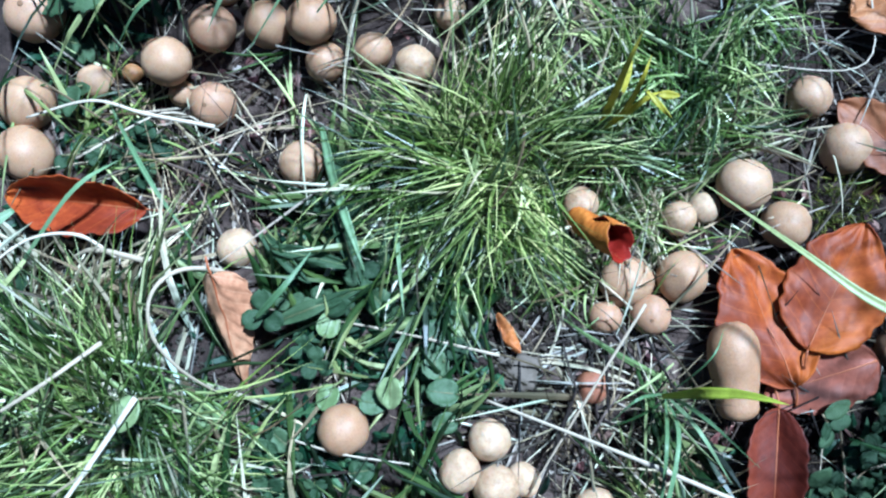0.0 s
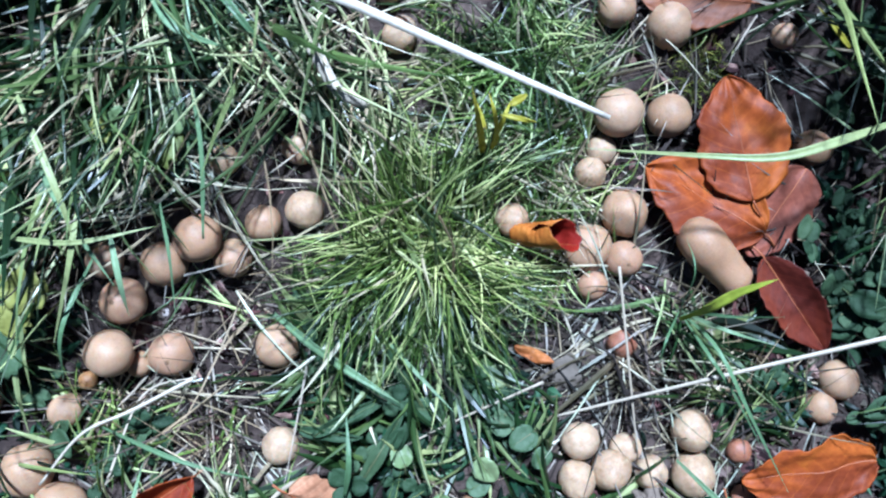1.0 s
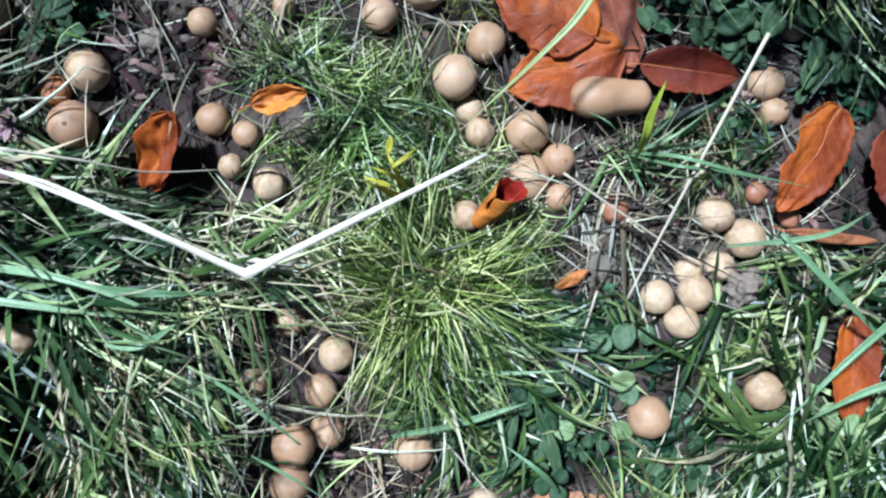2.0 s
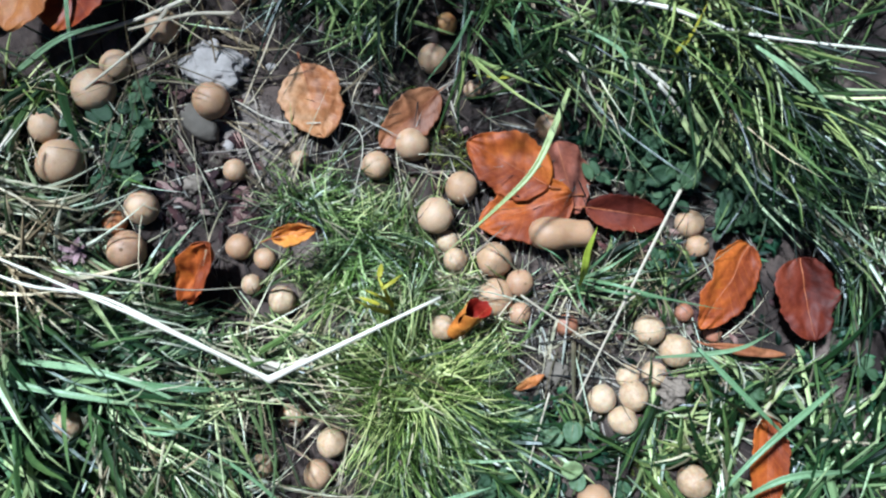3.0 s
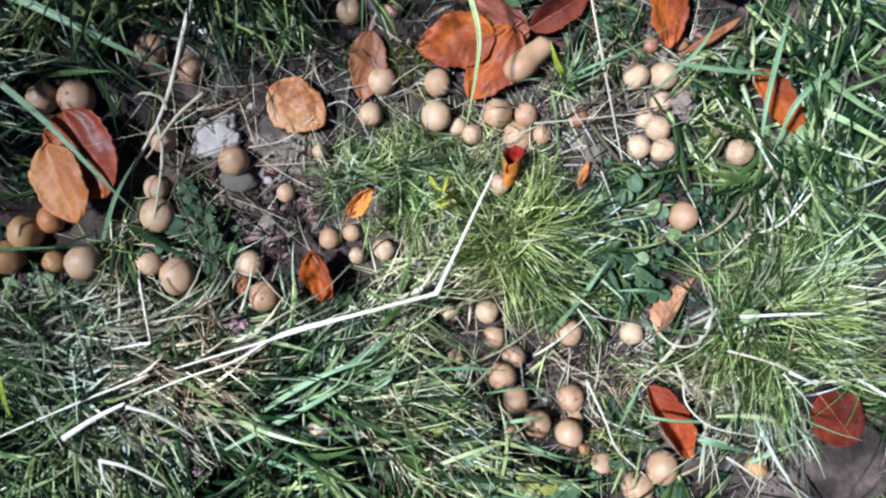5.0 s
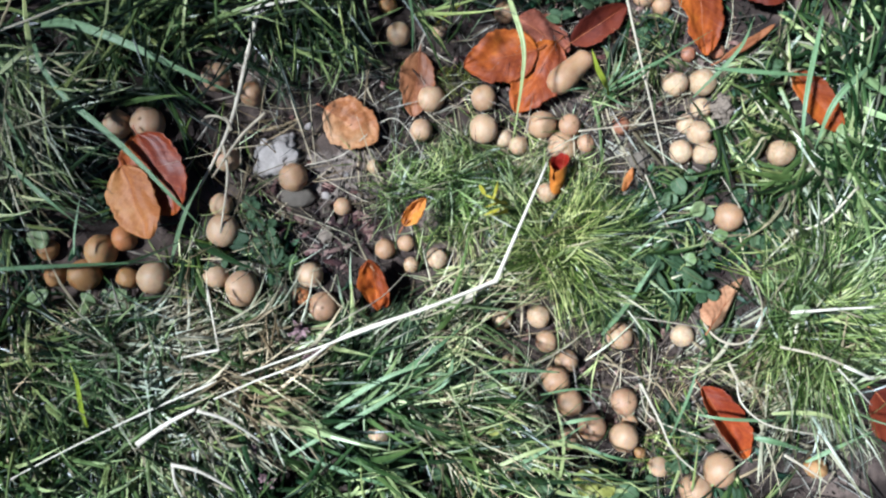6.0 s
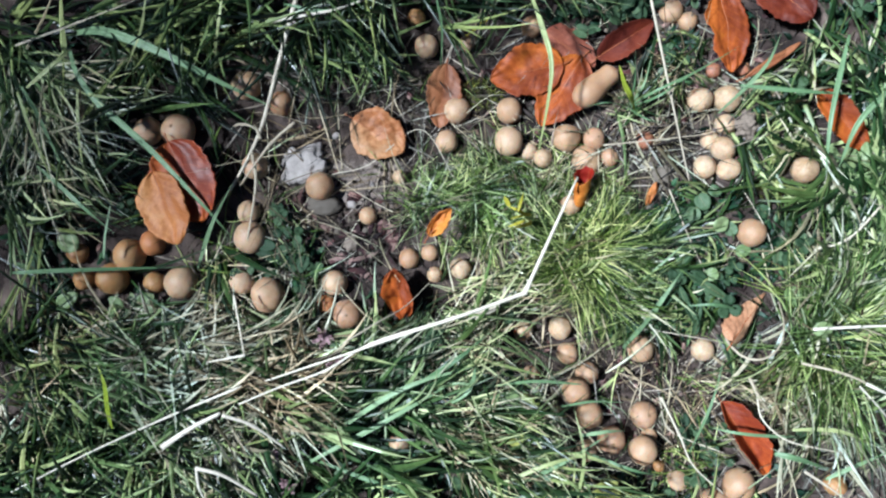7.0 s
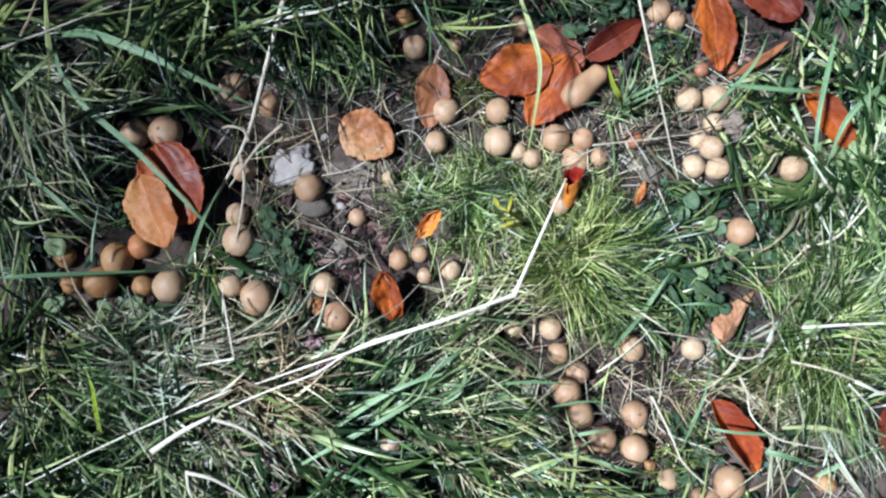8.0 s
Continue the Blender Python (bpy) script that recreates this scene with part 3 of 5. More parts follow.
lump("stone", (-0.1110, 0.0105, 0.007), (0.0165, 0.0105, 0.008), 2, STONE, "smooth grey-brown pebble half sunk in the soil", "stone", 0.16, 2)
lump("chalk_lump", (-0.1290, 0.0490, 0.010), (0.0205, 0.0175, 0.0055), 30, CHALK, "pale crumbly lump of chalky stone on bare soil", "stone", 0.40, 5, 4)
lump("soil_clod", (0.2772, 0.0859, 0.012), (0.0095, 0.0105, 0.009), 10, CLOD, "grey-brown crumbly clod of worm-cast soil", "clod", 0.7, 8, 4)
lump("soil_clod", (-0.0850, -0.0240, 0.007), (0.009, 0.006, 0.005), 70, CLOD, "small grey-brown clod of soil", "clod", 0.5, 9)
lump("soil_clod", (0.2050, 0.0420, 0.000), (0.011, 0.009, 0.005), 20, STONE, "greenish grey clod of soil under dry straw", "clod", 0.5, 10)

for k, (x, y, size) in enumerate(((-0.085, 0.012, 0.0045), (-0.072, -0.012, 0.0035), (-0.098, -0.012, 0.004), (-0.066, 0.030, 0.003), (-0.118, -0.022, 0.0035), (-0.055, 0.012, 0.003), (-0.100, 0.075, 0.004), (-0.060, 0.045, 0.0028), (0.205, 0.030, 0.0035), (0.170, -0.190, 0.003))):
    ob = lump("pebble", (x, y, float(ground_z(x, y)) + 0.35 * size), (size, size * 0.75, size * 0.6), 37 * k, CHALK if k % 3 == 0 else STONE, "tiny pale pebble lying on bare soil" if k % 3 == 0 else "tiny grey pebble lying on bare soil", "stone", 0.3, 20 + k, 2)
    tagged(ob, group="pebbles on the bare soil")

# ---- dry stalks ----
def stalk(points, half, material=STRAW, label="dry beige grass stalk lying over the grass", flat=0.5, knots=True, arm=None):
    path = smooth_path(points, 8)
    if arm:
        path = [Vector(arm).lerp(path[0], k / 8) for k in range(8)] + path
    n = len(path)
    radii = [half * ((1 - 0.45 * i / n) if not arm or i > 8 else 0.5 + 0.5 * i / 8) * (1.3 if knots and half < 0.0018 and i % 16 == 8 else 1) for i in range(n)]
    ob = linked("dry_stalk", *sweep(path, radii, flat), material)
    tagged(ob, label, "straw", "dry stalks")


stalk([(0.0523, -0.0474, 0.229), (0.0144, -0.0704, 0.165), (-0.0284, -0.0901, 0.126), (-0.0761, -0.1112, 0.095), (-0.1063, -0.1235, 0.08), (-0.1648, -0.1472, 0.055)], 0.0015, BLEACHED, "long bleached white stalk bent sharply above the grass", arm=(0.0856, 0.0263, 0.224))
stalk([(0.0509, -0.0485, 0.225), (0.0063, -0.0742, 0.155), (-0.0571, -0.102, 0.1), (-0.0945, -0.1251, 0.095), (-0.133, -0.1406, 0.088), (-0.1702, -0.1576, 0.08)], 0.0013, BLEACHED)
stalk([(-0.171, -0.1452, 0.068), (-0.2356, -0.1731, 0.063), (-0.3111, -0.2089, 0.058), (-0.3782, -0.2439, 0.053)], 0.0011, BLEACHED, label="thin bleached straw lying across matted grass")
stalk([(-0.082, -0.1046, 0.085), (-0.0553, -0.0894, 0.07), (-0.0327, -0.0781, 0.045), (-0.0109, -0.0586, 0.012)], 0.0008)
stalk([(0.1739, 0.1873, 0.062), (0.1973, 0.1124, 0.043), (0.2269, 0.031, 0.012)], 0.0013, label="straight beige stalk across the puffball cluster")
stalk([(0.2026, 0.0267, 0.029), (0.2292, -0.027, 0.02), (0.2593, -0.0822, 0.014)], 0.0008)
stalk([(0.1416, 0.0653, 0.035), (0.1922, 0.0713, 0.028), (0.2448, 0.0785, 0.016)], 0.0008)
stalk([(-0.1254, 0.1869, 0.06), (-0.1425, 0.1347, 0.05), (-0.1624, 0.0775, 0.035), (-0.1856, 0.0353, 0.025), (-0.2181, -0.0075, 0.012)], 0.0021)
stalk([(-0.1627, 0.0687, 0.034), (-0.1671, 0.0784, 0.036), (-0.1815, 0.0816, 0.034), (-0.1912, 0.0773, 0.028)], 0.0017)
stalk([(-0.1708, 0.0564, 0.032), (-0.1666, 0.0288, 0.036), (-0.1747, -0.0213, 0.034)], 0.0016)
stalk([(0.029, -0.087, 0.045), (0.048, -0.0771, 0.045), (0.0548, -0.0693, 0.042), (0.057, -0.0614, 0.034)], 0.0040, label="thick pale dry leaf sheath lying in grass")
stalk([(-0.1304, 0.0823, 0.045), (-0.1534, 0.062, 0.042), (-0.1817, 0.028, 0.03)], 0.0015)
YELLOW_STEM = [(0.0815, -0.0035, 0.012), (0.0770, -0.0040, 0.040), (0.0680, -0.0060, 0.070), (0.0560, -0.0085, 0.084)]
stalk([(0.2583, -0.0992, 0.024), (0.2554, -0.1077, 0.034), (0.2628, -0.1184, 0.044), (0.2735, -0.1224, 0.05), (0.2858, -0.1193, 0.052), (0.2979, -0.1083, 0.048), (0.3044, -0.0915, 0.038), (0.3081, -0.0741, 0.018)], 0.0014, label="thin pale stalk curled into a loop")
stalk([(0.3035, -0.035, 0.02), (0.2882, -0.0055, 0.03), (0.2708, 0.0245, 0.028)], 0.0007)
stalk([(0.033, 0.2405, 0.06), (0.0862, 0.2725, 0.066), (0.1407, 0.2969, 0.066), (0.2287, 0.3634, 0.055)], 0.0017, BLEACHED)
stalk([(-0.1800, -0.0684, 0.058), (-0.1738, -0.0960, 0.064), (-0.1690, -0.1180, 0.068)], 0.0011)
stalk([(-0.1681, -0.1185, 0.068), (-0.1830, -0.1215, 0.066), (-0.2027, -0.1263, 0.060)], 0.0013, BLEACHED)
stalk([(-0.2391, -0.1979, 0.07), (-0.2122, -0.1795, 0.075), (-0.1874, -0.1666, 0.075)], 0.0028, BLEACHED)
stalk([(-0.1821, -0.1649, 0.088), (-0.1579, -0.1749, 0.083), (-0.1345, -0.1979, 0.068)], 0.0017, BLEACHED)
stalk([(-0.2079, -0.2128, 0.078), (-0.1834, -0.2196, 0.078), (-0.1576, -0.24, 0.068)], 0.0020, BLEACHED)
stalk([(-0.207, -0.2128, 0.078), (-0.2082, -0.2329, 0.068), (-0.2044, -0.2516, 0.058)], 0.0016, BLEACHED)
stalk([(0.2608, -0.2153, 0.02), (0.2137, -0.1969, 0.01), (0.2022, -0.1644, 0.012)], 0.0008)
stalk([(-0.3642, 0.1435, 0.06), (-0.3117, 0.1629, 0.06), (-0.2609, 0.187, 0.05)], 0.0011)
stalk([(-0.1559, -0.1489, 0.03), (-0.0847, -0.1542, 0.03), (-0.029, -0.1556, 0.02)], 0.0011)
stalk([(-0.0541, -0.1672, 0.03), (-0.0233, -0.1481, 0.035), (0.0113, -0.1379, 0.03)], 0.0011)
stalk([(0.388, -0.1009, 0.048), (0.3575, -0.0925, 0.053), (0.3285, -0.1019, 0.038)], 0.0007)
stalk([(0.3116, -0.1237, 0.058), (0.3459, -0.1316, 0.068), (0.3954, -0.1537, 0.058)], 0.0013)
stalk([(0.3208, -0.0941, 0.058), (0.3602, -0.0917, 0.058), (0.3938, -0.0903, 0.058)], 0.0016, BLEACHED)
stalk([(0.382, 0.0138, 0.05), (0.3529, -0.0159, 0.05), (0.3283, -0.0262, 0.04)], 0.0013)
stalk([(0.0188, -0.0033, 0.01), (0.0576, -0.0724, 0.01), (0.0931, -0.1214, 0.02)], 0.0006)
stalk([(-0.1637, -0.0467, 0.02), (-0.1504, -0.0531, 0.012), (-0.1306, -0.0626, 0.008), (-0.1191, -0.0568, 0.006)], 0.0006)
stalk([(-0.1613, 0.0046, 0.012), (-0.1287, 0.0023, 0.01), (-0.0997, -0.0135, 0.006), (-0.0611, -0.0285, 0.006)], 0.0006)
stalk([(-0.1047, 0.0392, 0.006), (-0.0686, 0.0487, 0.008), (-0.0215, 0.081, 0.01), (0.0117, 0.0339, 0.006)], 0.0006)

stalk([(0.0966, 0.2323, 0.062), (0.1127, 0.2345, 0.060), (0.1302, 0.2374, 0.056)], 0.002, BLEACHED)
stalk([(0.1162, 0.2324, 0.060), (0.1330, 0.2312, 0.056), (0.1486, 0.2309, 0.050)], 0.0019, BLEACHED)
stalk([(0.0504, 0.2089, 0.050), (0.0644, 0.2089, 0.055), (0.0932, 0.1993, 0.045), (0.1121, 0.2045, 0.035)], 0.0013)
stalk([(0.2833, -0.1555, 0.035), (0.2850, -0.1748, 0.040), (0.2955, -0.1882, 0.045), (0.3114, -0.1972, 0.045), (0.3385, -0.2030, 0.045), (0.3723, -0.2108, 0.035)], 0.0010)
stalk([(0.2742, -0.1407, 0.040), (0.2837, -0.1610, 0.045), (0.2973, -0.1738, 0.035)], 0.0017)
stalk([(0.2015, -0.1635, 0.020), (0.2187, -0.1981, 0.022), (0.2309, -0.2253, 0.025), (0.2610, -0.2530, 0.020)], 0.0012)
stalk([(0.3207, -0.2217, 0.050), (0.3388, -0.2330, 0.050), (0.3621, -0.2495, 0.045)], 0.0014)
stalk([(0.3611, -0.1387, 0.070), (0.3731, -0.1442, 0.070), (0.3934, -0.1531, 0.060)], 0.0018, BLEACHED)
stalk([(0.3614, -0.1432, 0.060), (0.3789, -0.1599, 0.055), (0.4029, -0.1808, 0.040)], 0.0009, BLEACHED)
stalk([(-0.1499, 0.1649, 0.060), (-0.1137, 0.1700, 0.065), (-0.0914, 0.1745, 0.065), (-0.0680, 0.1842, 0.060)], 0.0016, BLEACHED)


# ---- broad grass blades that stand out one by one ----
def broad_blade(points, half, material=BLADE, label="broad blue-green grass blade arching over the lawn"):
    """A thin strip, creased along its middle and slowly twisting, that tapers to a point."""
    path = smooth_path(points, 9)
    n = len(path)
    seed = 37 * path[0].x + 53 * path[-1].y
    verts, faces = [], []
    for i, p in enumerate(path):
        way = (path[min(i + 1, n - 1)] - path[max(i - 1, 0)]).normalized()
        side = way.cross(Vector((0, 0, 1)))
        side = side.normalized() if side.length > 1e-4 else Vector((1, 0, 0))
        turn = Matrix.Rotation(0.75 * noise.noise(Vector((2.2 * i / n, seed, 0))) + 0.35 * math.sin(9 * seed), 3, way)
        side = turn @ side
        over = side.cross(way)
        w = half * min(1, 0.45 + 2.2 * i / n) * max(0.06, 1 - (i / (n - 1)) ** 2.4) * (1 + 0.12 * noise.noise(Vector((6 * i / n, seed, 3))))
        for v, lift in ((-1, 0.34), (-0.5, 0.12), (0, -0.08), (0.5, 0.12), (1, 0.34)):
            verts.append(p + w * (v * side + lift * over))
    k = len(verts)
    verts += [v - Vector((0, 0, 0.00022)) for v in verts]
    for i in range(n - 1):
        for j in range(4):
            c = i * 5 + j
            faces += [(c, c + 1, c + 6, c + 5), (c + k, c + 5 + k, c + 6 + k, c + 1 + k)]
        for c, d in ((i * 5, i * 5 + 5), (i * 5 + 9, i * 5 + 4)):
            faces.append((c, d, d + k, c + k))
    for c in (0, 5 * (n - 1)):
        faces += [(c + j, c + j + k, c + j + 1 + k, c + j + 1) for j in range(4)]
    ob = linked("grass_blade", verts, faces, material)
    tagged(ob, label, "grass", "broad grass blades")


broad_blade(YELLOW_STEM, 0.0020, YELLOW, "yellow-green grass blade standing out of the lawn")
broad_blade([(0.0810, -0.0010, 0.012), (0.0760, 0.0030, 0.040), (0.0660, 0.0020, 0.062), (0.0560, -0.0010, 0.066)], 0.0016, YELLOW, "yellow-green grass blade standing out of the lawn")
broad_blade([(0.0729, 0.1899, 0.06), (0.0816, 0.1619, 0.068), (0.0892, 0.1307, 0.072), (0.0879, 0.0989, 0.066), (0.0817, 0.0476, 0.04)], 0.0024, PALE_BLADE, "pale yellow-green grass blade arching over the litter")
broad_blade([(-0.3217, 0.1597, 0.04), (-0.2882, 0.1559, 0.06), (-0.2419, 0.1388, 0.07), (-0.1891, 0.1136, 0.06), (-0.1459, 0.0941, 0.03)], 0.0042)
broad_blade([(-0.323, 0.1415, 0.05), (-0.3142, 0.1214, 0.055), (-0.2965, 0.0962, 0.054), (-0.2542, 0.0574, 0.050), (-0.2092, 0.0085, 0.046), (-0.1927, -0.0192, 0.02)], 0.0036)
broad_blade([(-0.3716, -0.0502, 0.06), (-0.3115, -0.0474, 0.06), (-0.2255, -0.0457, 0.03)], 0.0024)
broad_blade([(0.2268, -0.2186, 0.02), (0.2424, -0.1661, 0.035), (0.2547, -0.126, 0.03)], 0.0015)
broad_blade([(0.1671, -0.1187, 0.015), (0.1892, -0.0845, 0.03), (0.2101, -0.0486, 0.04)], 0.0034)
broad_blade([(0.1787, -0.0587, 0.02), (0.2153, -0.0201, 0.04)], 0.0013)
broad_blade([(0.0800, -0.0020, 0.012), (0.0720, 0.0040, 0.030), (0.0640, 0.0080, 0.040), (0.0570, 0.0110, 0.036)], 0.0018, YELLOW, "yellow-green grass blade standing out of the lawn")
broad_blade([(0.1706, 0.0984, 0.025), (0.1606, 0.1029, 0.056), (0.1524, 0.1118, 0.068), (0.1476, 0.1191, 0.076), (0.1439, 0.1267, 0.081)], 0.0026, LIME, "yellow-green grass blade standing out of the lawn")
broad_blade([(0.2641, -0.0801, 0.03), (0.2413, -0.0755, 0.04), (0.218, -0.078, 0.03)], 0.0018)
broad_blade([(-0.136, 0.1798, 0.06), (-0.0995, 0.173, 0.065), (-0.0669, 0.1857, 0.06)], 0.0016)
broad_blade([(-0.1054, -0.2007, 0.03), (-0.0321, -0.1473, 0.06), (0.0318, -0.1298, 0.05)], 0.0024)
broad_blade([(0.0689, -0.2428, 0.03), (0.1068, -0.2154, 0.05), (0.1466, -0.1903, 0.05)], 0.0024)
broad_blade([(0.3213, -0.1967, 0.03), (0.2686, -0.1896, 0.045), (0.2437, -0.1887, 0.03)], 0.0021)
broad_blade([(0.0506, -0.2351, 0.05), (0.0989, -0.2118, 0.06), (0.1426, -0.2091, 0.04)], 0.0019, PALE_BLADE, "pale yellow-green grass blade arching over the litter")
broad_blade([(0.0084, -0.1601, 0.06), (0.0245, -0.1451, 0.065), (0.0298, -0.1287, 0.05)], 0.0030)
broad_blade([(0.035, -0.1654, 0.03), (0.0672, -0.1593, 0.03), (0.0873, -0.1609, 0.02)], 0.0036)
broad_blade([(-0.1171, -0.2192, 0.04), (-0.0436, -0.1764, 0.05), (0.0341, -0.1328, 0.03)], 0.0027)
broad_blade([(-0.1102, -0.2223, 0.03), (-0.045, -0.2425, 0.04), (0.005, -0.2602, 0.03)], 0.0022)
broad_blade([(0.1325, -0.215, 0.02), (0.1694, -0.2241, 0.04), (0.2007, -0.2363, 0.02)], 0.0016)
broad_blade([(0.0377, 0.1714, 0.05), (0.0177, 0.156, 0.05)], 0.0013, YELLOW, "yellow-green grass blade standing out of the lawn")
broad_blade([(0.1101, -0.2052, 0.055), (0.1382, -0.211, 0.055), (0.1793, -0.2347, 0.03)], 0.0018, PALE_BLADE, "pale yellow-green grass blade arching over the litter")
broad_blade([(0.1053, -0.165, 0.05), (0.1304, -0.1592, 0.055), (0.1614, -0.1637, 0.04)], 0.0016)
broad_blade([(0.1218, -0.1912, 0.05), (0.1447, -0.1873, 0.05), (0.1643, -0.1906, 0.035)], 0.0019)
broad_blade([(0.1209, -0.2479, 0.05), (0.1238, -0.2047, 0.06), (0.1165, -0.1664, 0.05)], 0.0016, PALE_BLADE, "pale yellow-green grass blade arching over the litter")
broad_blade([(0.0088, -0.1437, 0.06), (0.0247, -0.1438, 0.06), (0.0455, -0.1541, 0.04)], 0.0014)
broad_blade([(0.124, -0.1473, 0.04), (0.0772, -0.143, 0.05), (0.0138, -0.1551, 0.04)], 0.0020)
broad_blade([(-0.2238, -0.0475, 0.02), (-0.201, -0.006, 0.05), (-0.1864, 0.0286, 0.04)], 0.0019)
broad_blade([(-0.3532, 0.0426, 0.05), (-0.3103, 0.0085, 0.06), (-0.291, -0.0161, 0.04)], 0.0019)
broad_blade([(0.3871, 0.1195, 0.06), (0.3549, 0.0859, 0.06), (0.3469, 0.0438, 0.04)], 0.0032)
broad_blade([(0.2564, 0.1162, 0.05), (0.3082, 0.1106, 0.055), (0.3629, 0.1108, 0.04)], 0.0021)
broad_blade([(0.3488, 0.16, 0.05), (0.3305, 0.0907, 0.06), (0.3319, 0.0383, 0.05)], 0.0024)
broad_blade([(-0.0337, -0.1595, 0.03), (0.0119, -0.1228, 0.06), (0.0423, -0.1015, 0.04)], 0.0024)
broad_blade([(0.2408, 0.0933, 0.04), (0.2758, 0.1308, 0.05), (0.2944, 0.1623, 0.04)], 0.0019)
broad_blade([(0.1675, 0.1012, 0.012), (0.167, 0.1189, 0.04), (0.1695, 0.151, 0.03)], 0.0010)
broad_blade([(0.1688, 0.1027, 0.012), (0.1732, 0.1159, 0.045), (0.1832, 0.144, 0.035)], 0.0011)
broad_blade([(0.17, 0.1037, 0.012), (0.1821, 0.1102, 0.05), (0.2161, 0.1269, 0.05), (0.2619, 0.1536, 0.03)], 0.0013)
broad_blade([(0.17, 0.1025, 0.012), (0.1849, 0.1061, 0.05), (0.2061, 0.1203, 0.045), (0.2402, 0.1409, 0.03)], 0.0010)
broad_blade([(0.1682, 0.1018, 0.012), (0.1782, 0.088, 0.04), (0.1949, 0.0863, 0.03)], 0.0008)
broad_blade([(0.1666, 0.103, 0.012), (0.1439, 0.102, 0.04), (0.1274, 0.1005, 0.03)], 0.0006)
broad_blade([(0.0091, 0.2133, 0.07), (0.0261, 0.1845, 0.07), (0.0734, 0.1857, 0.05)], 0.0011)
broad_blade([(0.1317, 0.2330, 0.052), (0.1603, 0.2253, 0.050), (0.2001, 0.2250, 0.040)], 0.0026, PALE_BLADE, "pale yellow-green grass blade arching over the litter")
broad_blade([(0.1252, 0.2421, 0.060), (0.1617, 0.2322, 0.056), (0.2206, 0.2285, 0.040)], 0.002, PALE_BLADE, "pale yellow-green grass blade arching over the litter")
broad_blade([(0.1114, 0.2523, 0.060), (0.1110, 0.2669, 0.070), (0.1049, 0.2898, 0.075)], 0.0016, YELLOW, "yellow-green grass blade standing out of the lawn")
broad_blade([(0.0568, 0.2279, 0.060), (0.0879, 0.2314, 0.060), (0.1365, 0.2175, 0.040), (0.1640, 0.2078, 0.030)], 0.0014)
broad_blade([(0.1482, 0.2915, 0.070), (0.1830, 0.2951, 0.070), (0.2259, 0.2993, 0.055), (0.2716, 0.2853, 0.040)], 0.0022)
broad_blade([(0.3088, -0.1845, 0.050), (0.3285, -0.1820, 0.055), (0.3530, -0.1854, 0.055), (0.3875, -0.2013, 0.040)], 0.0024, PALE_BLADE, "pale yellow-green grass blade arching over the litter")
broad_blade([(0.2936, -0.2058, 0.050), (0.3114, -0.2087, 0.055), (0.3471, -0.2229, 0.040)], 0.0028)
broad_blade([(0.3439, -0.2320, 0.040), (0.3675, -0.2150, 0.050), (0.4007, -0.2005, 0.050)], 0.0024)
broad_blade([(-0.2980, -0.1975, 0.030), (-0.2913, -0.1702, 0.055), (-0.2874, -0.1444, 0.070), (-0.2932, -0.1275, 0.070)], 0.0026, LIME, "yellow-green grass blade standing out of the lawn")
broad_blade([(-0.3125, 0.1079, 0.060), (-0.3112, 0.0631, 0.060), (-0.3113, 0.0092, 0.040)], 0.0013, PALE_BLADE, "pale yellow-green grass blade arching over the litter")
broad_blade([(-0.3580, 0.1030, 0.070), (-0.3490, 0.0690, 0.065), (-0.3388, 0.0265, 0.050)], 0.0013, PALE_BLADE, "pale yellow-green grass blade arching over the litter")
broad_blade([(-0.3547, 0.1077, 0.070), (-0.3409, 0.0785, 0.065), (-0.3298, 0.0333, 0.045)], 0.0017)
broad_blade([(-0.3501, 0.1062, 0.070), (-0.3218, 0.1272, 0.075), (-0.3165, 0.1429, 0.060)], 0.002, PALE_BLADE, "pale yellow-green grass blade arching over the litter")
broad_blade([(-0.3018, 0.0804, 0.050), (-0.2999, 0.0609, 0.050), (-0.3022, 0.0468, 0.040)], 0.0011, PALE_BLADE, "pale yellow-green grass blade arching over the litter")
broad_blade([(-0.2415, 0.1757, 0.090), (-0.2506, 0.1494, 0.080), (-0.2712, 0.1239, 0.060)], 0.001, PALE_BLADE, "pale yellow-green grass blade arching over the litter")
broad_blade([(-0.1797, 0.1759, 0.090), (-0.1872, 0.1480, 0.080), (-0.1984, 0.1228, 0.050)], 0.0012, PALE_BLADE, "pale yellow-green grass blade arching over the litter")
broad_blade([(-0.0067, 0.1793, 0.080), (-0.0022, 0.1571, 0.070), (-0.0030, 0.1297, 0.050)], 0.0012)
broad_blade([(-0.2960, -0.0376, 0.050), (-0.2939, -0.0145, 0.050), (-0.2877, 0.0183, 0.050)], 0.0013)


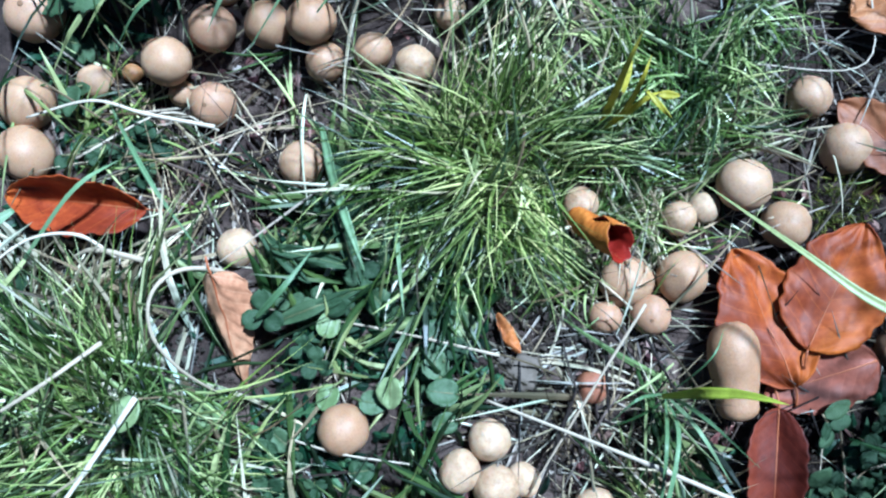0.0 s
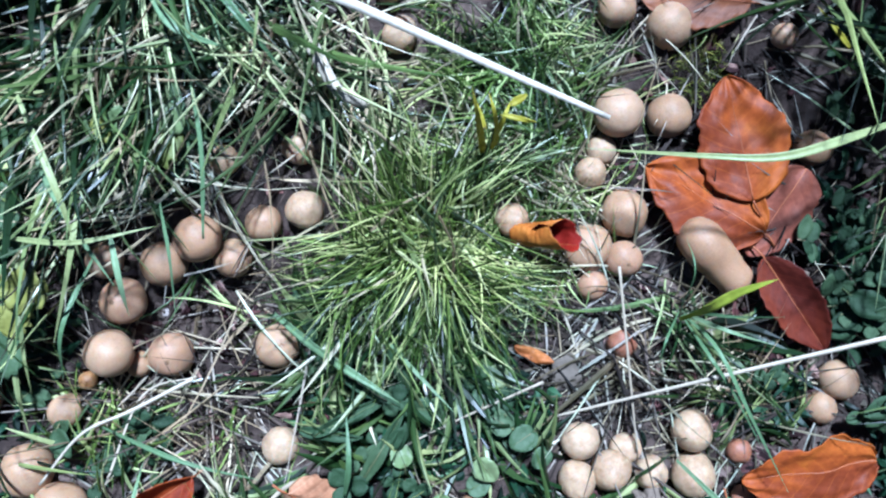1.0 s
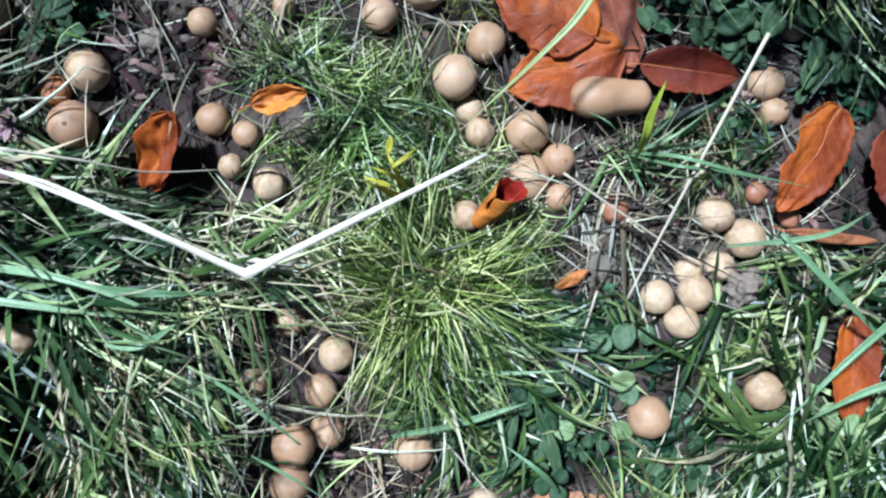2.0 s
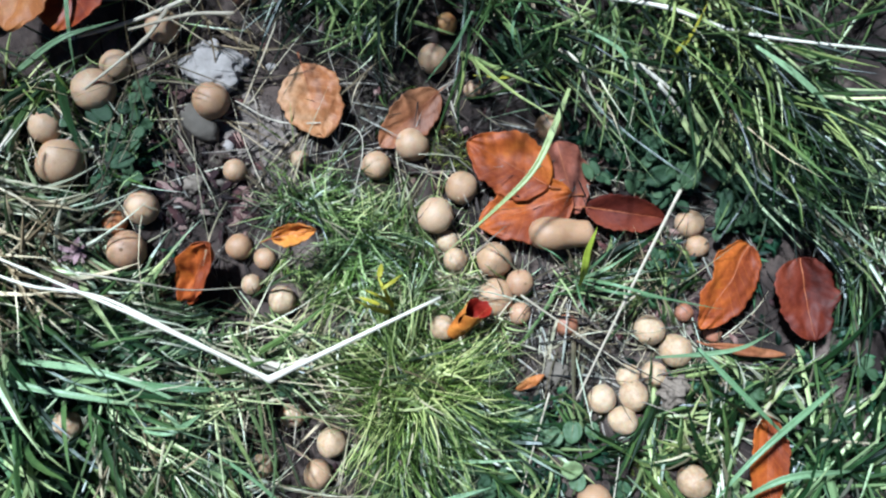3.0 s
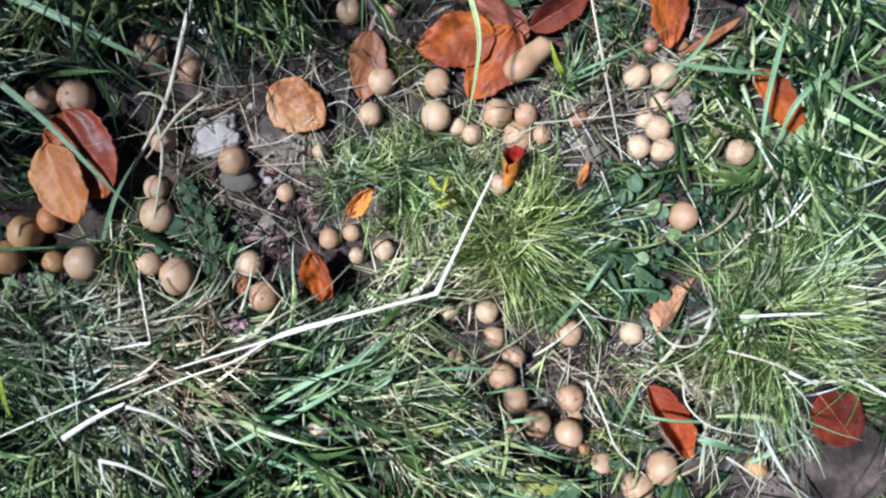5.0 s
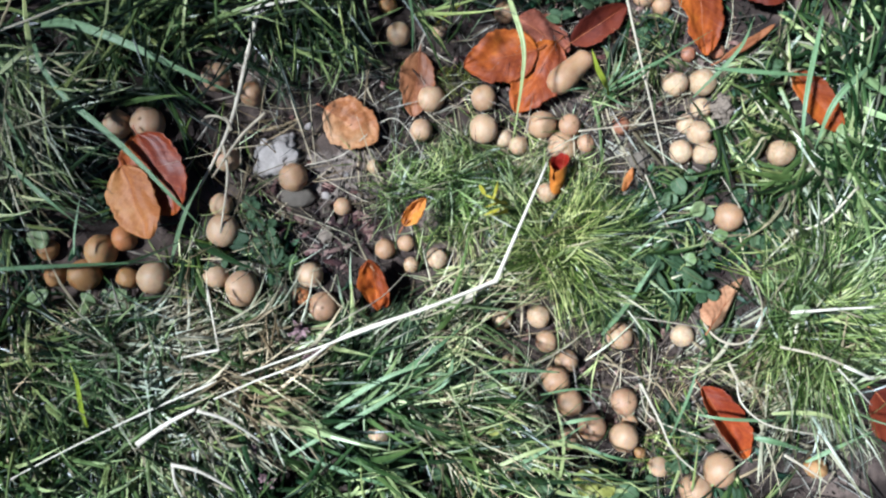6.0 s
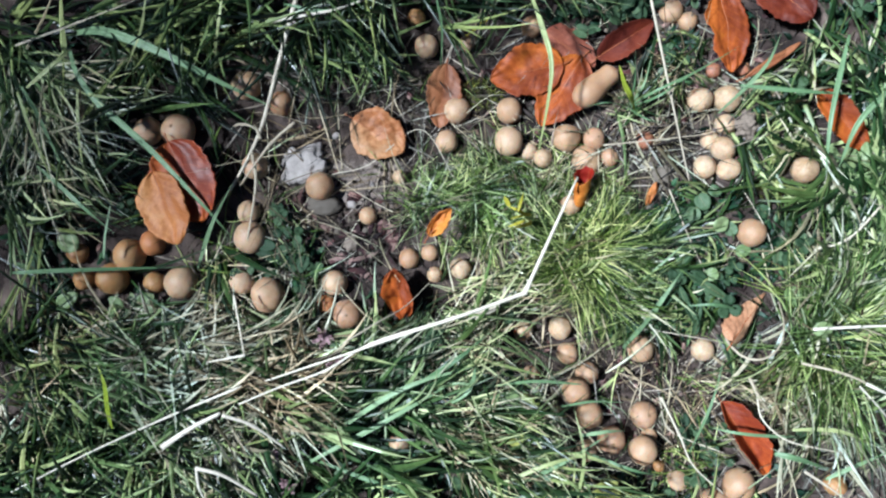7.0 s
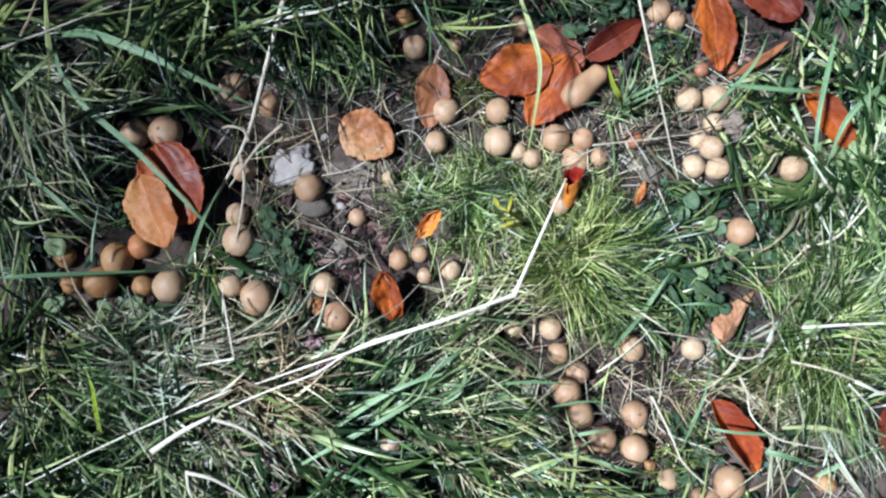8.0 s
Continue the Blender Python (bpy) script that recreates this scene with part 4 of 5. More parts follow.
# ---- low herbs ----
def leaf_plate(length, width, notch=0.0, tip=1.0, cup=0.15, seed=0, n=9):
    """A small green leaf from x = 0 to x = length, thick enough to catch the light."""
    top, verts, faces = [], [], []
    for i in range(n + 1):
        u = i / n
        half = 0.5 * width * math.sin(math.pi * min(0.999, u ** tip * 0.94 + 0.03)) ** 0.7
        for v in (-1, -0.5, 0, 0.5, 1):
            x = length * (u - notch * (1 - abs(v)) ** 2 * u**4)
            top.append(Vector((x, v * half, cup * abs(v) * half + 0.08 * length * noise.noise(Vector((u * 3, v, seed))) - 0.25 * cup * length * u * u)))
    verts = top + [p - Vector((0, 0, 0.00025)) for p in top]
    k = len(top)
    for i in range(n):
        for j in range(4):
            a, b, c, d = i * 5 + j, (i + 1) * 5 + j, (i + 1) * 5 + j + 1, i * 5 + j + 1
            faces += [(a, b, c, d), (a + k, d + k, c + k, b + k)]
    rim = [i * 5 for i in range(n + 1)] + [n * 5 + j for j in range(1, 5)] + [i * 5 + 4 for i in range(n - 1, -1, -1)] + [3, 2, 1]
    faces += [(rim[i], rim[i] + k, rim[(i + 1) % len(rim)] + k, rim[(i + 1) % len(rim)]) for i in range(len(rim))]
    return verts, faces


def clover(scale, seed, material=HERB):
    rng = random.Random(seed)
    root = new("clover")
    height = 0.022 * scale
    path = smooth_path([(0.006, 0.003, 0), (0.003, 0.001, height * 0.6), (0, 0, height)], 4)
    child(linked("clover_stem", *sweep(path, [0.0005] * len(path), 1, 5), STEM), root)
    for k in range(3):
        ob = child(linked("leaflet", *leaf_plate(0.0115 * scale, 0.0105 * scale, 0.12, 1.35, 0.3, seed + k), material), root)
        ob.matrix_basis = pose(0, 0, height, rng.uniform(-12, 12), rng.uniform(-22, 4), 120 * k + rng.uniform(-12, 12))
    return tagged(root, "low green clover leaf of three leaflets", "clover", "clover in the lawn")


def herb(scale, seed, leaves=6, material=HERB, long=1.5, label="low creeping herb with small oval green leaves", name="herb"):
    rng = random.Random(seed)
    root = new(name)
    path = smooth_path([(0, 0, 0), (0.006 * scale, 0.002, 0.01 * scale), (0.02 * scale, 0.0, 0.018 * scale)], 5)
    child(linked("herb_stem", *sweep(path, [0.0006] * len(path), 1, 5), STEM), root)
    for k in range(leaves):
        p = path[min(len(path) - 1, 2 + int(k / leaves * (len(path) - 2)))]
        size = scale * rng.uniform(0.7, 1.15)
        ob = child(linked("leaf", *leaf_plate(0.011 * size * long, 0.0095 * size, 0, 0.9, 0.25, seed + k), material), root)
        ob.matrix_basis = pose(*p, rng.uniform(-15, 15), rng.uniform(-18, 8), 90 + 180 * (k % 2) + rng.uniform(-60, 60))
    return tagged(root, label, "herb", "low herbs in the lawn")


def scatter(make, spots, seed):
    """Copies of a few made plants over round areas: x, y, radius, count, smallest and largest size."""
    rng = random.Random(seed)
    for cx, cy, r, count, lo, hi in spots:
        for _ in range(count):
            for _ in range(12):
                a, d = rng.uniform(0, 6.283), r * math.sqrt(rng.random())
                x, y = cx + d * math.cos(a), cy + d * math.sin(a)
                if all((x - bx) ** 2 + (y - by) ** 2 > (br + 0.011) ** 2 for bx, by, br, _ in CIRCLES):
                    break
            else:
                continue
            s = rng.uniform(lo, hi)
            m = Matrix.LocRotScale((x, y, float(ground_z(x, y))), Euler((rng.uniform(-0.2, 0.2), rng.uniform(-0.2, 0.2), rng.uniform(0, 6.3))), (s, s, s))
            copy_thing(make[rng.randrange(len(make))], m)


def plants():
    clovers = [clover(1.0, 1), clover(0.9, 5), clover(1.1, 9)]
    for k, ob in enumerate(clovers):
        ob.matrix_basis = pose(0.17 + 0.045 * k, -0.02 - 0.03 * k, float(ground_z(0.17 + 0.045 * k, -0.02 - 0.03 * k)), 0, 0, 50 * k)
    scatter(clovers, [
        (0.20, -0.04, 0.075, 8, 0.45, 0.78), (0.27, -0.03, 0.05, 8, 0.45, 0.75), (0.16, -0.08, 0.05, 5, 0.42, 0.7), (-0.02, -0.17, 0.07, 18, 0.52, 1.05),
        (0.02, -0.13, 0.05, 9, 0.45, 0.90), (-0.15, -0.04, 0.05, 8, 0.45, 0.8), (-0.13, -0.09, 0.03, 7, 0.52, 0.90), (0.33, 0.16, 0.06, 8, 0.59, 1.05),
        (0.19, 0.21, 0.06, 24, 0.52, 0.98), (0.15, 0.185, 0.04, 12, 0.5, 0.9), (-0.26, -0.10, 0.06, 8, 0.45, 0.83), (0.10, -0.26, 0.06, 8, 0.52, 0.90), (0.36, -0.03, 0.05, 7, 0.52, 0.90)], 3)
    herbs = [herb(1.0, 21), herb(1.1, 22, 7), herb(1.0, 23, 5, HERB, 1.1)]
    for k, ob in enumerate(herbs):
        ob.matrix_basis = pose(-0.14 - 0.013 * k, -0.035 - 0.01 * k, float(ground_z(-0.14, -0.035)), 0, 0, 80 * k)
    scatter(herbs, [
        (-0.14, -0.05, 0.045, 3, 0.55, 0.85), (0.21, -0.06, 0.06, 8, 0.55, 0.95), (0.25, -0.245, 0.05, 13, 0.55, 0.95), (0.0, -0.20, 0.08, 11, 0.68, 1.20),
        (0.225, 0.21, 0.035, 14, 0.65, 1.1), (0.135, 0.205, 0.03, 12, 0.5, 0.85), (0.18, 0.21, 0.04, 10, 0.5, 0.9), (-0.33, -0.02, 0.08, 7, 0.60, 0.96), (-0.25, 0.15, 0.06, 5, 0.60, 1.04), (0.06, 0.20, 0.04, 5, 0.60, 0.96), (0.13, 0.22, 0.05, 7, 0.60, 1.04)], 4)
    pale = [herb(1.0, 31, 5, PALE_HERB, 1.3, "yellowing herb with pale lime-green leaves", "pale_herb")]
    pale[0].matrix_basis = pose(0.07, -0.185, 0, 0, 0, 100)
    scatter(pale, [(0.075, -0.19, 0.02, 3, 1.3, 1.7), (0.345, 0.035, 0.025, 3, 1.2, 1.6), (-0.29, -0.09, 0.02, 2, 1.1, 1.3), (0.11, -0.245, 0.02, 2, 1.4, 1.8)], 5)
    for x, y, z, length, width, turn, material in (
        (-0.252, 0.160, 0.036, 0.030, 0.030, 70, HERB), (-0.341, -0.034, 0.022, 0.022, 0.019, 80, PALE_HERB), (0.205, 0.232, 0.02, 0.030, 0.012, 10, HERB),
        (0.213, 0.236, 0.022, 0.032, 0.013, 95, HERB), (0.208, 0.230, 0.02, 0.030, 0.011, 190, HERB), (0.210, 0.226, 0.018, 0.022, 0.011, 300, HERB), (0.216, 0.236, 0.022, 0.028, 0.011, 50, HERB),
        (0.0590, 0.0105, 0.036, 0.010, 0.0042, 120, YELLOW), (0.0650, 0.0050, 0.050, 0.018, 0.0028, 75, YELLOW), (0.0720, -0.0020, 0.046, 0.016, 0.0026, 200, YELLOW), (0.07, -0.160, 0.035, 0.018, 0.013, 200, PALE_HERB), (0.150, -0.250, 0.026, 0.026, 0.019, 250, PALE_HERB), (0.143, -0.258, 0.024, 0.022, 0.016, 320, PALE_HERB), (0.155, -0.262, 0.022, 0.018, 0.014, 190, PALE_HERB),
        (0.0687, -0.1928, 0.042, 0.015, 0.009, 150, PALE_HERB), (0.190, -0.262, 0.022, 0.024, 0.018, 260, HERB), (0.180, -0.250, 0.016, 0.020, 0.015, 200, HERB), (0.0985, -0.2333, 0.026, 0.026, 0.016, 240, HERB), (0.079, -0.168, 0.028, 0.024, 0.014, 170, PALE_HERB), (0.0585, -0.0949, 0.032, 0.014, 0.010, 80, HERB), (0.160, 0.190, 0.016, 0.022, 0.015, 60, HERB), (0.186, 0.204, 0.018, 0.024, 0.017, 110, HERB), (0.232, -0.247, 0.012, 0.018, 0.014, 30, HERB), (0.323, -0.096, 0.052, 0.018, 0.015, 10, PALE_HERB), (-0.344, -0.081, 0.036, 0.022, 0.014, 30, PALE_HERB), (0.0508, -0.1831, 0.030, 0.017, 0.009, 95, PALE_HERB), (0.311, -0.060, 0.03, 0.020, 0.016, 300, PALE_HERB), (0.34, -0.070, 0.03, 0.026, 0.014, 40, HERB), (0.325, -0.200, 0.02, 0.02, 0.012, 30, HERB)):
        ob = linked("broad_leaf", *leaf_plate(length, width, 0, 0.85, 0.3, x * 90), material)
        ob.matrix_basis = pose(x, y, z, 8, -10, turn)
        tagged(ob, "rounded green broad leaf of a lawn weed" if material is HERB else "pale yellow-green broad weed leaf", "herb", "broad weed leaves")
        stem = linked("leaf_stalk", *sweep(smooth_path([(0.001, 0, 0), (-0.004, 0.001, -z * 0.5), (-0.006, 0, -z)], 4), [0.0006] * 9, 1, 5), STEM)
        stem.parent = ob


plants()


def weed_leaf(x, y, z, length, width, turn, material, label, scallop=0.0, pointed=False, seed=0):
    """A broad leaf on a stalk: rounded with a scalloped edge, or long and pointed, creased along its midrib."""
    rng = random.Random(seed)
    rows, across = 16, 8
    top = []
    for i in range(rows + 1):
        u = i / rows
        half = 0.5 * width * (math.sin(math.pi * (0.06 + 0.94 * u**0.8)) ** 0.75 if pointed else math.sqrt(max(0.012, 1 - (2 * u - 1) ** 2)) * (1.12 - 0.24 * u))
        for j in range(across + 1):
            v = 2 * j / across - 1
            edge = 1 + scallop * abs(v) ** 3 * math.cos(2 * math.pi * 4.5 * u + 0.5 * seed)
            notch = 0.18 * length * (1 - abs(v)) ** 2 * (1 - u) ** 4 if not pointed else 0.0
            lift = 0.22 * half * abs(v) ** 1.3 + 0.10 * length * noise.noise(Vector((u * 2.2, v * 1.4, seed))) - 0.16 * length * u * u
            top.append(Vector((length * u * (1 + 0.05 * scallop * math.cos(9 * v)) + notch, v * half * edge, lift)))
    m, k = across + 1, len(top)
    faces = []
    for i in range(rows):
        for j in range(across):
            a, b, c, d = i * m + j, (i + 1) * m + j, (i + 1) * m + j + 1, i * m + j + 1
            faces += [(a, b, c, d), (a + k, d + k, c + k, b + k)]
    rim = [i * m for i in range(rows + 1)] + [rows * m + j for j in range(1, m)] + [i * m + across for i in range(rows - 1, -1, -1)] + list(range(across - 1, 0, -1))
    faces += [(rim[i], rim[i] + k, rim[(i + 1) % len(rim)] + k, rim[(i + 1) % len(rim)]) for i in range(len(rim))]
    ob = linked("weed_leaf", top + [p - Vector((0, 0, 0.0003)) for p in top], faces, material)
    ob.matrix_basis = pose(x, y, z, rng.uniform(-16, 16), rng.uniform(-18, 6), turn) @ Matrix.Translation((-0.5 * length, 0, 0))
    tagged(ob, label, "herb", "broad weed leaves")
    rib = linked("leaf_rib", *sweep([top[i * m + across // 2] + Vector((0, 0, 0.0001)) for i in range(0, rows, 2)], [0.0004 * (1.1 - i / 8) for i in range(8)], 0.7, 5), STEM)
    rib.parent = ob
    drop = max(0.004, z - float(ground_z(x, y)))
    stem = linked("leaf_stalk", *sweep(smooth_path([(0.001, 0, 0), (-0.005, 0.001, -drop * 0.45), (-0.007, 0, -drop)], 4), [0.0007] * 9, 1, 5), STEM)
    stem.parent = ob


ROUND, POINTED, YELLOWING = "round grey-green weed leaf with a scalloped edge", "long pointed dark green weed leaf among grass", "yellowing lobed weed leaf beside the puffballs"
for k, (x, y, z, size, turn) in enumerate((
    (0.128, -0.277, 0.030, 0.030, 200), (0.105, -0.258, 0.034, 0.027, 250), (0.186, -0.266, 0.024, 0.028, 300), (0.153, -0.284, 0.026, 0.029, 220), (0.104, -0.286, 0.032, 0.028, 160),
    (0.090, -0.231, 0.028, 0.024, 190), (0.122, -0.262, 0.022, 0.022, 100), (0.168, -0.276, 0.020, 0.024, 20), (0.070, -0.215, 0.030, 0.020, 280), (0.140, -0.300, 0.026, 0.028, 250), (0.200, -0.285, 0.018, 0.024, 330))):
    weed_leaf(x, y, z, size, size * 0.98, turn, WEED, ROUND, 0.08, seed=k)
for k, (x, y, z, size, turn) in enumerate((
    (0.250, -0.004, 0.030, 0.016, 30), (0.260, -0.008, 0.024, 0.014, 120), (0.234, 0.016, 0.026, 0.016, 300), (0.244, -0.050, 0.022, 0.014, 200), (0.220, -0.036, 0.020, 0.017, 80), (0.214, -0.004, 0.020, 0.018, 160),
    (0.273, -0.028, 0.022, 0.014, 10), (0.226, 0.004, 0.022, 0.016, 240), (0.246, 0.026, 0.022, 0.013, 330), (0.203, 0.004, 0.016, 0.015, 60), (0.290, 0.008, 0.024, 0.014, 140), (0.304, -0.034, 0.024, 0.015, 270))):
    weed_leaf(x, y, z, size, size * 0.86, turn, WEED if k % 3 else PALE_HERB, "small rounded green weed leaf low in the lawn", 0.03, seed=20 + k)
for k, (x, y, z, length, turn) in enumerate((
    (0.222, -0.076, 0.026, 0.046, 115), (0.208, -0.066, 0.024, 0.042, 60), (0.238, -0.058, 0.024, 0.044, 150), (0.196, -0.050, 0.020, 0.040, 20), (0.216, -0.052, 0.018, 0.038, 250), (0.250, -0.066, 0.024, 0.036, 330), (0.232, -0.088, 0.026, 0.034, 80), (0.186, -0.078, 0.018, 0.040, 170))):
    weed_leaf(x, y, z, length, 0.0085, turn, HERB, POINTED, 0.0, True, seed=40 + k)
for k, (x, y, z, size, turn) in enumerate(((0.150, -0.249, 0.034, 0.029, 260), (0.076, -0.171, 0.036, 0.027, 120), (0.067, -0.199, 0.040, 0.015, 40), (0.166, -0.257, 0.028, 0.022, 330))):
    weed_leaf(x, y, z, size, size * 0.85, turn, OLIVE, YELLOWING, 0.2, seed=60 + k)


def purple_flower(x, y, z, seed):
    rng = random.Random(seed)
    root = new("purple_flower")
    child(linked("flower_stem", *sweep(smooth_path([(0.004, 0, -z), (0.001, 0.001, -z / 2), (0, 0, 0)], 4), [0.0006] * 9, 1, 5), STEM), root)
    for k in range(16):
        ob = child(linked("petal", *leaf_plate(0.0085, 0.0036, 0, 0.8, 0.4, seed + k, 5), PETAL), root)
        ob.matrix_basis = pose(rng.uniform(-0.003, 0.003), rng.uniform(-0.003, 0.003), 0.001 * (k % 4), 0, rng.uniform(-60, 5), 40 * k + rng.uniform(-25, 25))
    root.matrix_basis = pose(x, y, z)
    tagged(root, "small faded purple flower head in the grass", "flower", "purple flower heads")


for k, (x, y, z) in enumerate(((-0.1062, -0.1094, 0.034), (-0.0900, -0.1249, 0.030), (-0.1000, -0.1290, 0.028), (-0.1401, -0.2454, 0.030), (-0.1533, -0.2175, 0.030))):
    purple_flower(x, y, z, k)


CIRCLES.extend([(0.0755, -0.1050, 0.012, 0.9), (0.1101, -0.1022, 0.013, 0.9), (0.0834, -0.1450, 0.010, 0.8), (0.1180, -0.1265, 0.012, 0.9), (0.1380, -0.1463, 0.013, 0.9)])

# ---- grass: masses of fine blades, sorted by look ----
BARE = ((-0.135, -0.232, 0.032, 0.024, 0.75), (0.130, -0.268, 0.055, 0.026, 0.6), (0.225, -0.055, 0.035, 0.03, 0.45), (0.296, -0.105, 0.026, 0.036, 0.75), (0.18, 0.205, 0.085, 0.032, 0.8), (-0.105, 0.035, 0.062, 0.052, 0.93), (-0.03, 0.085, 0.05, 0.018, 0.9), (-0.09, -0.03, 0.03, 0.03, 0.8), (0.16, -0.145, 0.022, 0.03, 0.85), (0.175, -0.20, 0.04, 0.04, 0.8), (0.195, 0.065, 0.05, 0.03, 0.75), (0.18, 0.03, 0.03, 0.02, 0.7), (0.37, -0.245, 0.05, 0.035, 0.7), (0.03, 0.115, 0.09, 0.02, 0.65), (0.24, -0.155, 0.03, 0.03, 0.6), (0.12, 0.15, 0.05, 0.03, 0.4))


def blade_mass(name, material, patches, label, seed, keep=True, rings=6, clump=8, hold=1.0):
    """patches: x, y, reach x, reach y, count, lengths (mm), half width (mm), heading (degrees, None: outwards), spread, lean at root, droop."""
    rng = np.random.default_rng(seed)
    circles = np.array(CIRCLES)
    every, faces, start = [], [], 0
    for cx, cy, rx, ry, count, lo, hi, half, heading, spread, lean, droop in patches:
        groups = max(1, int(count / clump))
        ang, rad = rng.uniform(0, 2 * np.pi, groups), np.sqrt(rng.uniform(0, 1, groups))
        head = ang if heading is None else np.full(groups, radians(heading))
        head = head + np.radians(spread) * rng.normal(0, 1, groups)
        own = rng.integers(0, groups, count)
        wide = 0.004 if clump > 1 else 0.0
        x, y = (cx + rx * rad * np.cos(ang))[own] + wide * rng.normal(0, 1, count), (cy + ry * rad * np.sin(ang))[own] + wide * rng.normal(0, 1, count)
        head = head[own] + (0.42 if clump > 1 else 0.0) * rng.normal(0, 1, count)
        length = rng.uniform(lo, hi, count) / 1000
        th0 = np.radians(np.clip(lean + 14 * rng.normal(0, 1, count), 3, 86))
        th1 = np.clip(th0 + np.radians(droop) * rng.uniform(0.3, 1.3, count), 0, 1.9)
        swing = (rng.normal(0, 0.3, groups)[own] + rng.normal(0, 0.38, count)) * (1.0 if keep else 0.4)
        width = half / 1000 * rng.uniform(0.6, 1.3, count)
        turn = rng.normal(0, 0.45, count)
        px, py, pz = x.copy(), y.copy(), ground_z(x, y)
        pts = []
        for k in range(rings):
            s = k / (rings - 1)
            th, ph = th0 + (th1 - th0) * s**1.2, head + swing * s
            d = np.stack([np.sin(th) * np.cos(ph), np.sin(th) * np.sin(ph), np.cos(th)], 1)
            if k:
                step = length / (rings - 1)
                px, py, pz = px + d[:, 0] * step, py + d[:, 1] * step, pz + d[:, 2] * step
                pz = np.maximum(pz, ground_z(px, py) + 0.0015)
            flat = np.stack([-np.sin(ph), np.cos(ph), np.zeros(count)], 1)
            over = np.cross(d, flat)
            side = np.cos(turn)[:, None] * flat + np.sin(turn)[:, None] * over
            w = (width * min(1.0, 0.55 + 1.6 * s) * max(0.05, 1 - s**2.6))[:, None]
            p = np.stack([px, py, pz], 1)
            keel = np.cross(side, d)
            pts.append((p, p - side * w + 0.35 * keel * w, p - 0.25 * keel * w, p + side * w + 0.35 * keel * w))
        ok = np.ones(count, bool)
        if keep:
            for k in range(1, rings):
                q = pts[k][0]
                for spread_out in (0.0, 1.55):  # straight above a mushroom, and in front of it for someone bending over the patch
                    grow = 1 + spread_out * q[:, 2:3]
                    gap = (q[:, :1] * grow - circles[None, :, 0]) ** 2 + (q[:, 1:2] * grow - circles[None, :, 1]) ** 2 < circles[None, :, 2] ** 2
                    ok &= ~(gap & (rng.uniform(0, 1, (count, 1)) < (0.9 - 0.1 * spread_out) * hold * circles[None, :, 3])).any(1)
            dice = rng.uniform(0, 1, count)
            for bx, by, brx, bry, share in BARE:
                mid = pts[rings // 2][0]
                inside = ((mid[:, 0] - bx) / brx) ** 2 + ((mid[:, 1] - by) / bry) ** 2 < 1
                ok &= ~(inside & (dice < share * hold))
        grid = np.stack([np.stack([a[ok], b[ok], c[ok]], 1) for _, a, b, c in pts], 1)  # blade, ring, side, xyz
        n = len(grid)
        every.append(grid.reshape(-1, 3))
        first = start + np.arange(n)[:, None] * (3 * rings) + 3 * np.arange(rings - 1)[None, :]
        for half_face in (first, first + 1):
            faces.append(np.stack([half_face, half_face + 1, half_face + 4, half_face + 3], -1).reshape(-1, 4))
        start += n * 3 * rings
    verts, quads = np.concatenate(every), np.concatenate(faces)
    mesh = bpy.data.meshes.new(name)
    mesh.vertices.add(len(verts))
    mesh.vertices.foreach_set("co", verts.ravel())
    mesh.loops.add(quads.size)
    mesh.loops.foreach_set("vertex_index", quads.ravel())
    mesh.polygons.add(len(quads))
    mesh.polygons.foreach_set("loop_start", np.arange(len(quads)) * 4)
    mesh.update(calc_edges=True)
    mesh.polygons.foreach_set("use_smooth", [False] * len(quads))
    mesh.materials.append(material)
    tagged(new(name, mesh), label, "grass", kind="stuff")


blade_mass("fine_grass_tuft", FINE, [
    (0.125, -0.035, 0.026, 0.032, 546, 40, 90, 0.62, None, 42, 25, 65),
    (0.150, -0.055, 0.022, 0.028, 296, 40, 85, 0.64, None, 45, 30, 60),
    (0.060, 0.010, 0.045, 0.035, 448, 25, 55, 0.68, None, 60, 30, 60),
    (0.000, 0.000, 0.035, 0.030, 246, 22, 45, 0.68, None, 60, 30, 60),
    (0.365, -0.105, 0.040, 0.045, 800, 55, 120, 0.69, None, 38, 30, 55),
    (0.115, 0.010, 0.035, 0.025, 186, 30, 55, 0.68, None, 60, 30, 60),
    (0.085, 0.040, 0.040, 0.025, 328, 18, 45, 0.66, None, 80, 40, 50),
    (0.155, 0.010, 0.030, 0.020, 156, 25, 55, 0.66, None, 80, 45, 45),
    (-0.290, -0.180, 0.130, 0.080, 420, 45, 95, 0.95, 20, 60, 50, 40)],
    "tufts of fine bright green lawn grass blades", 11)
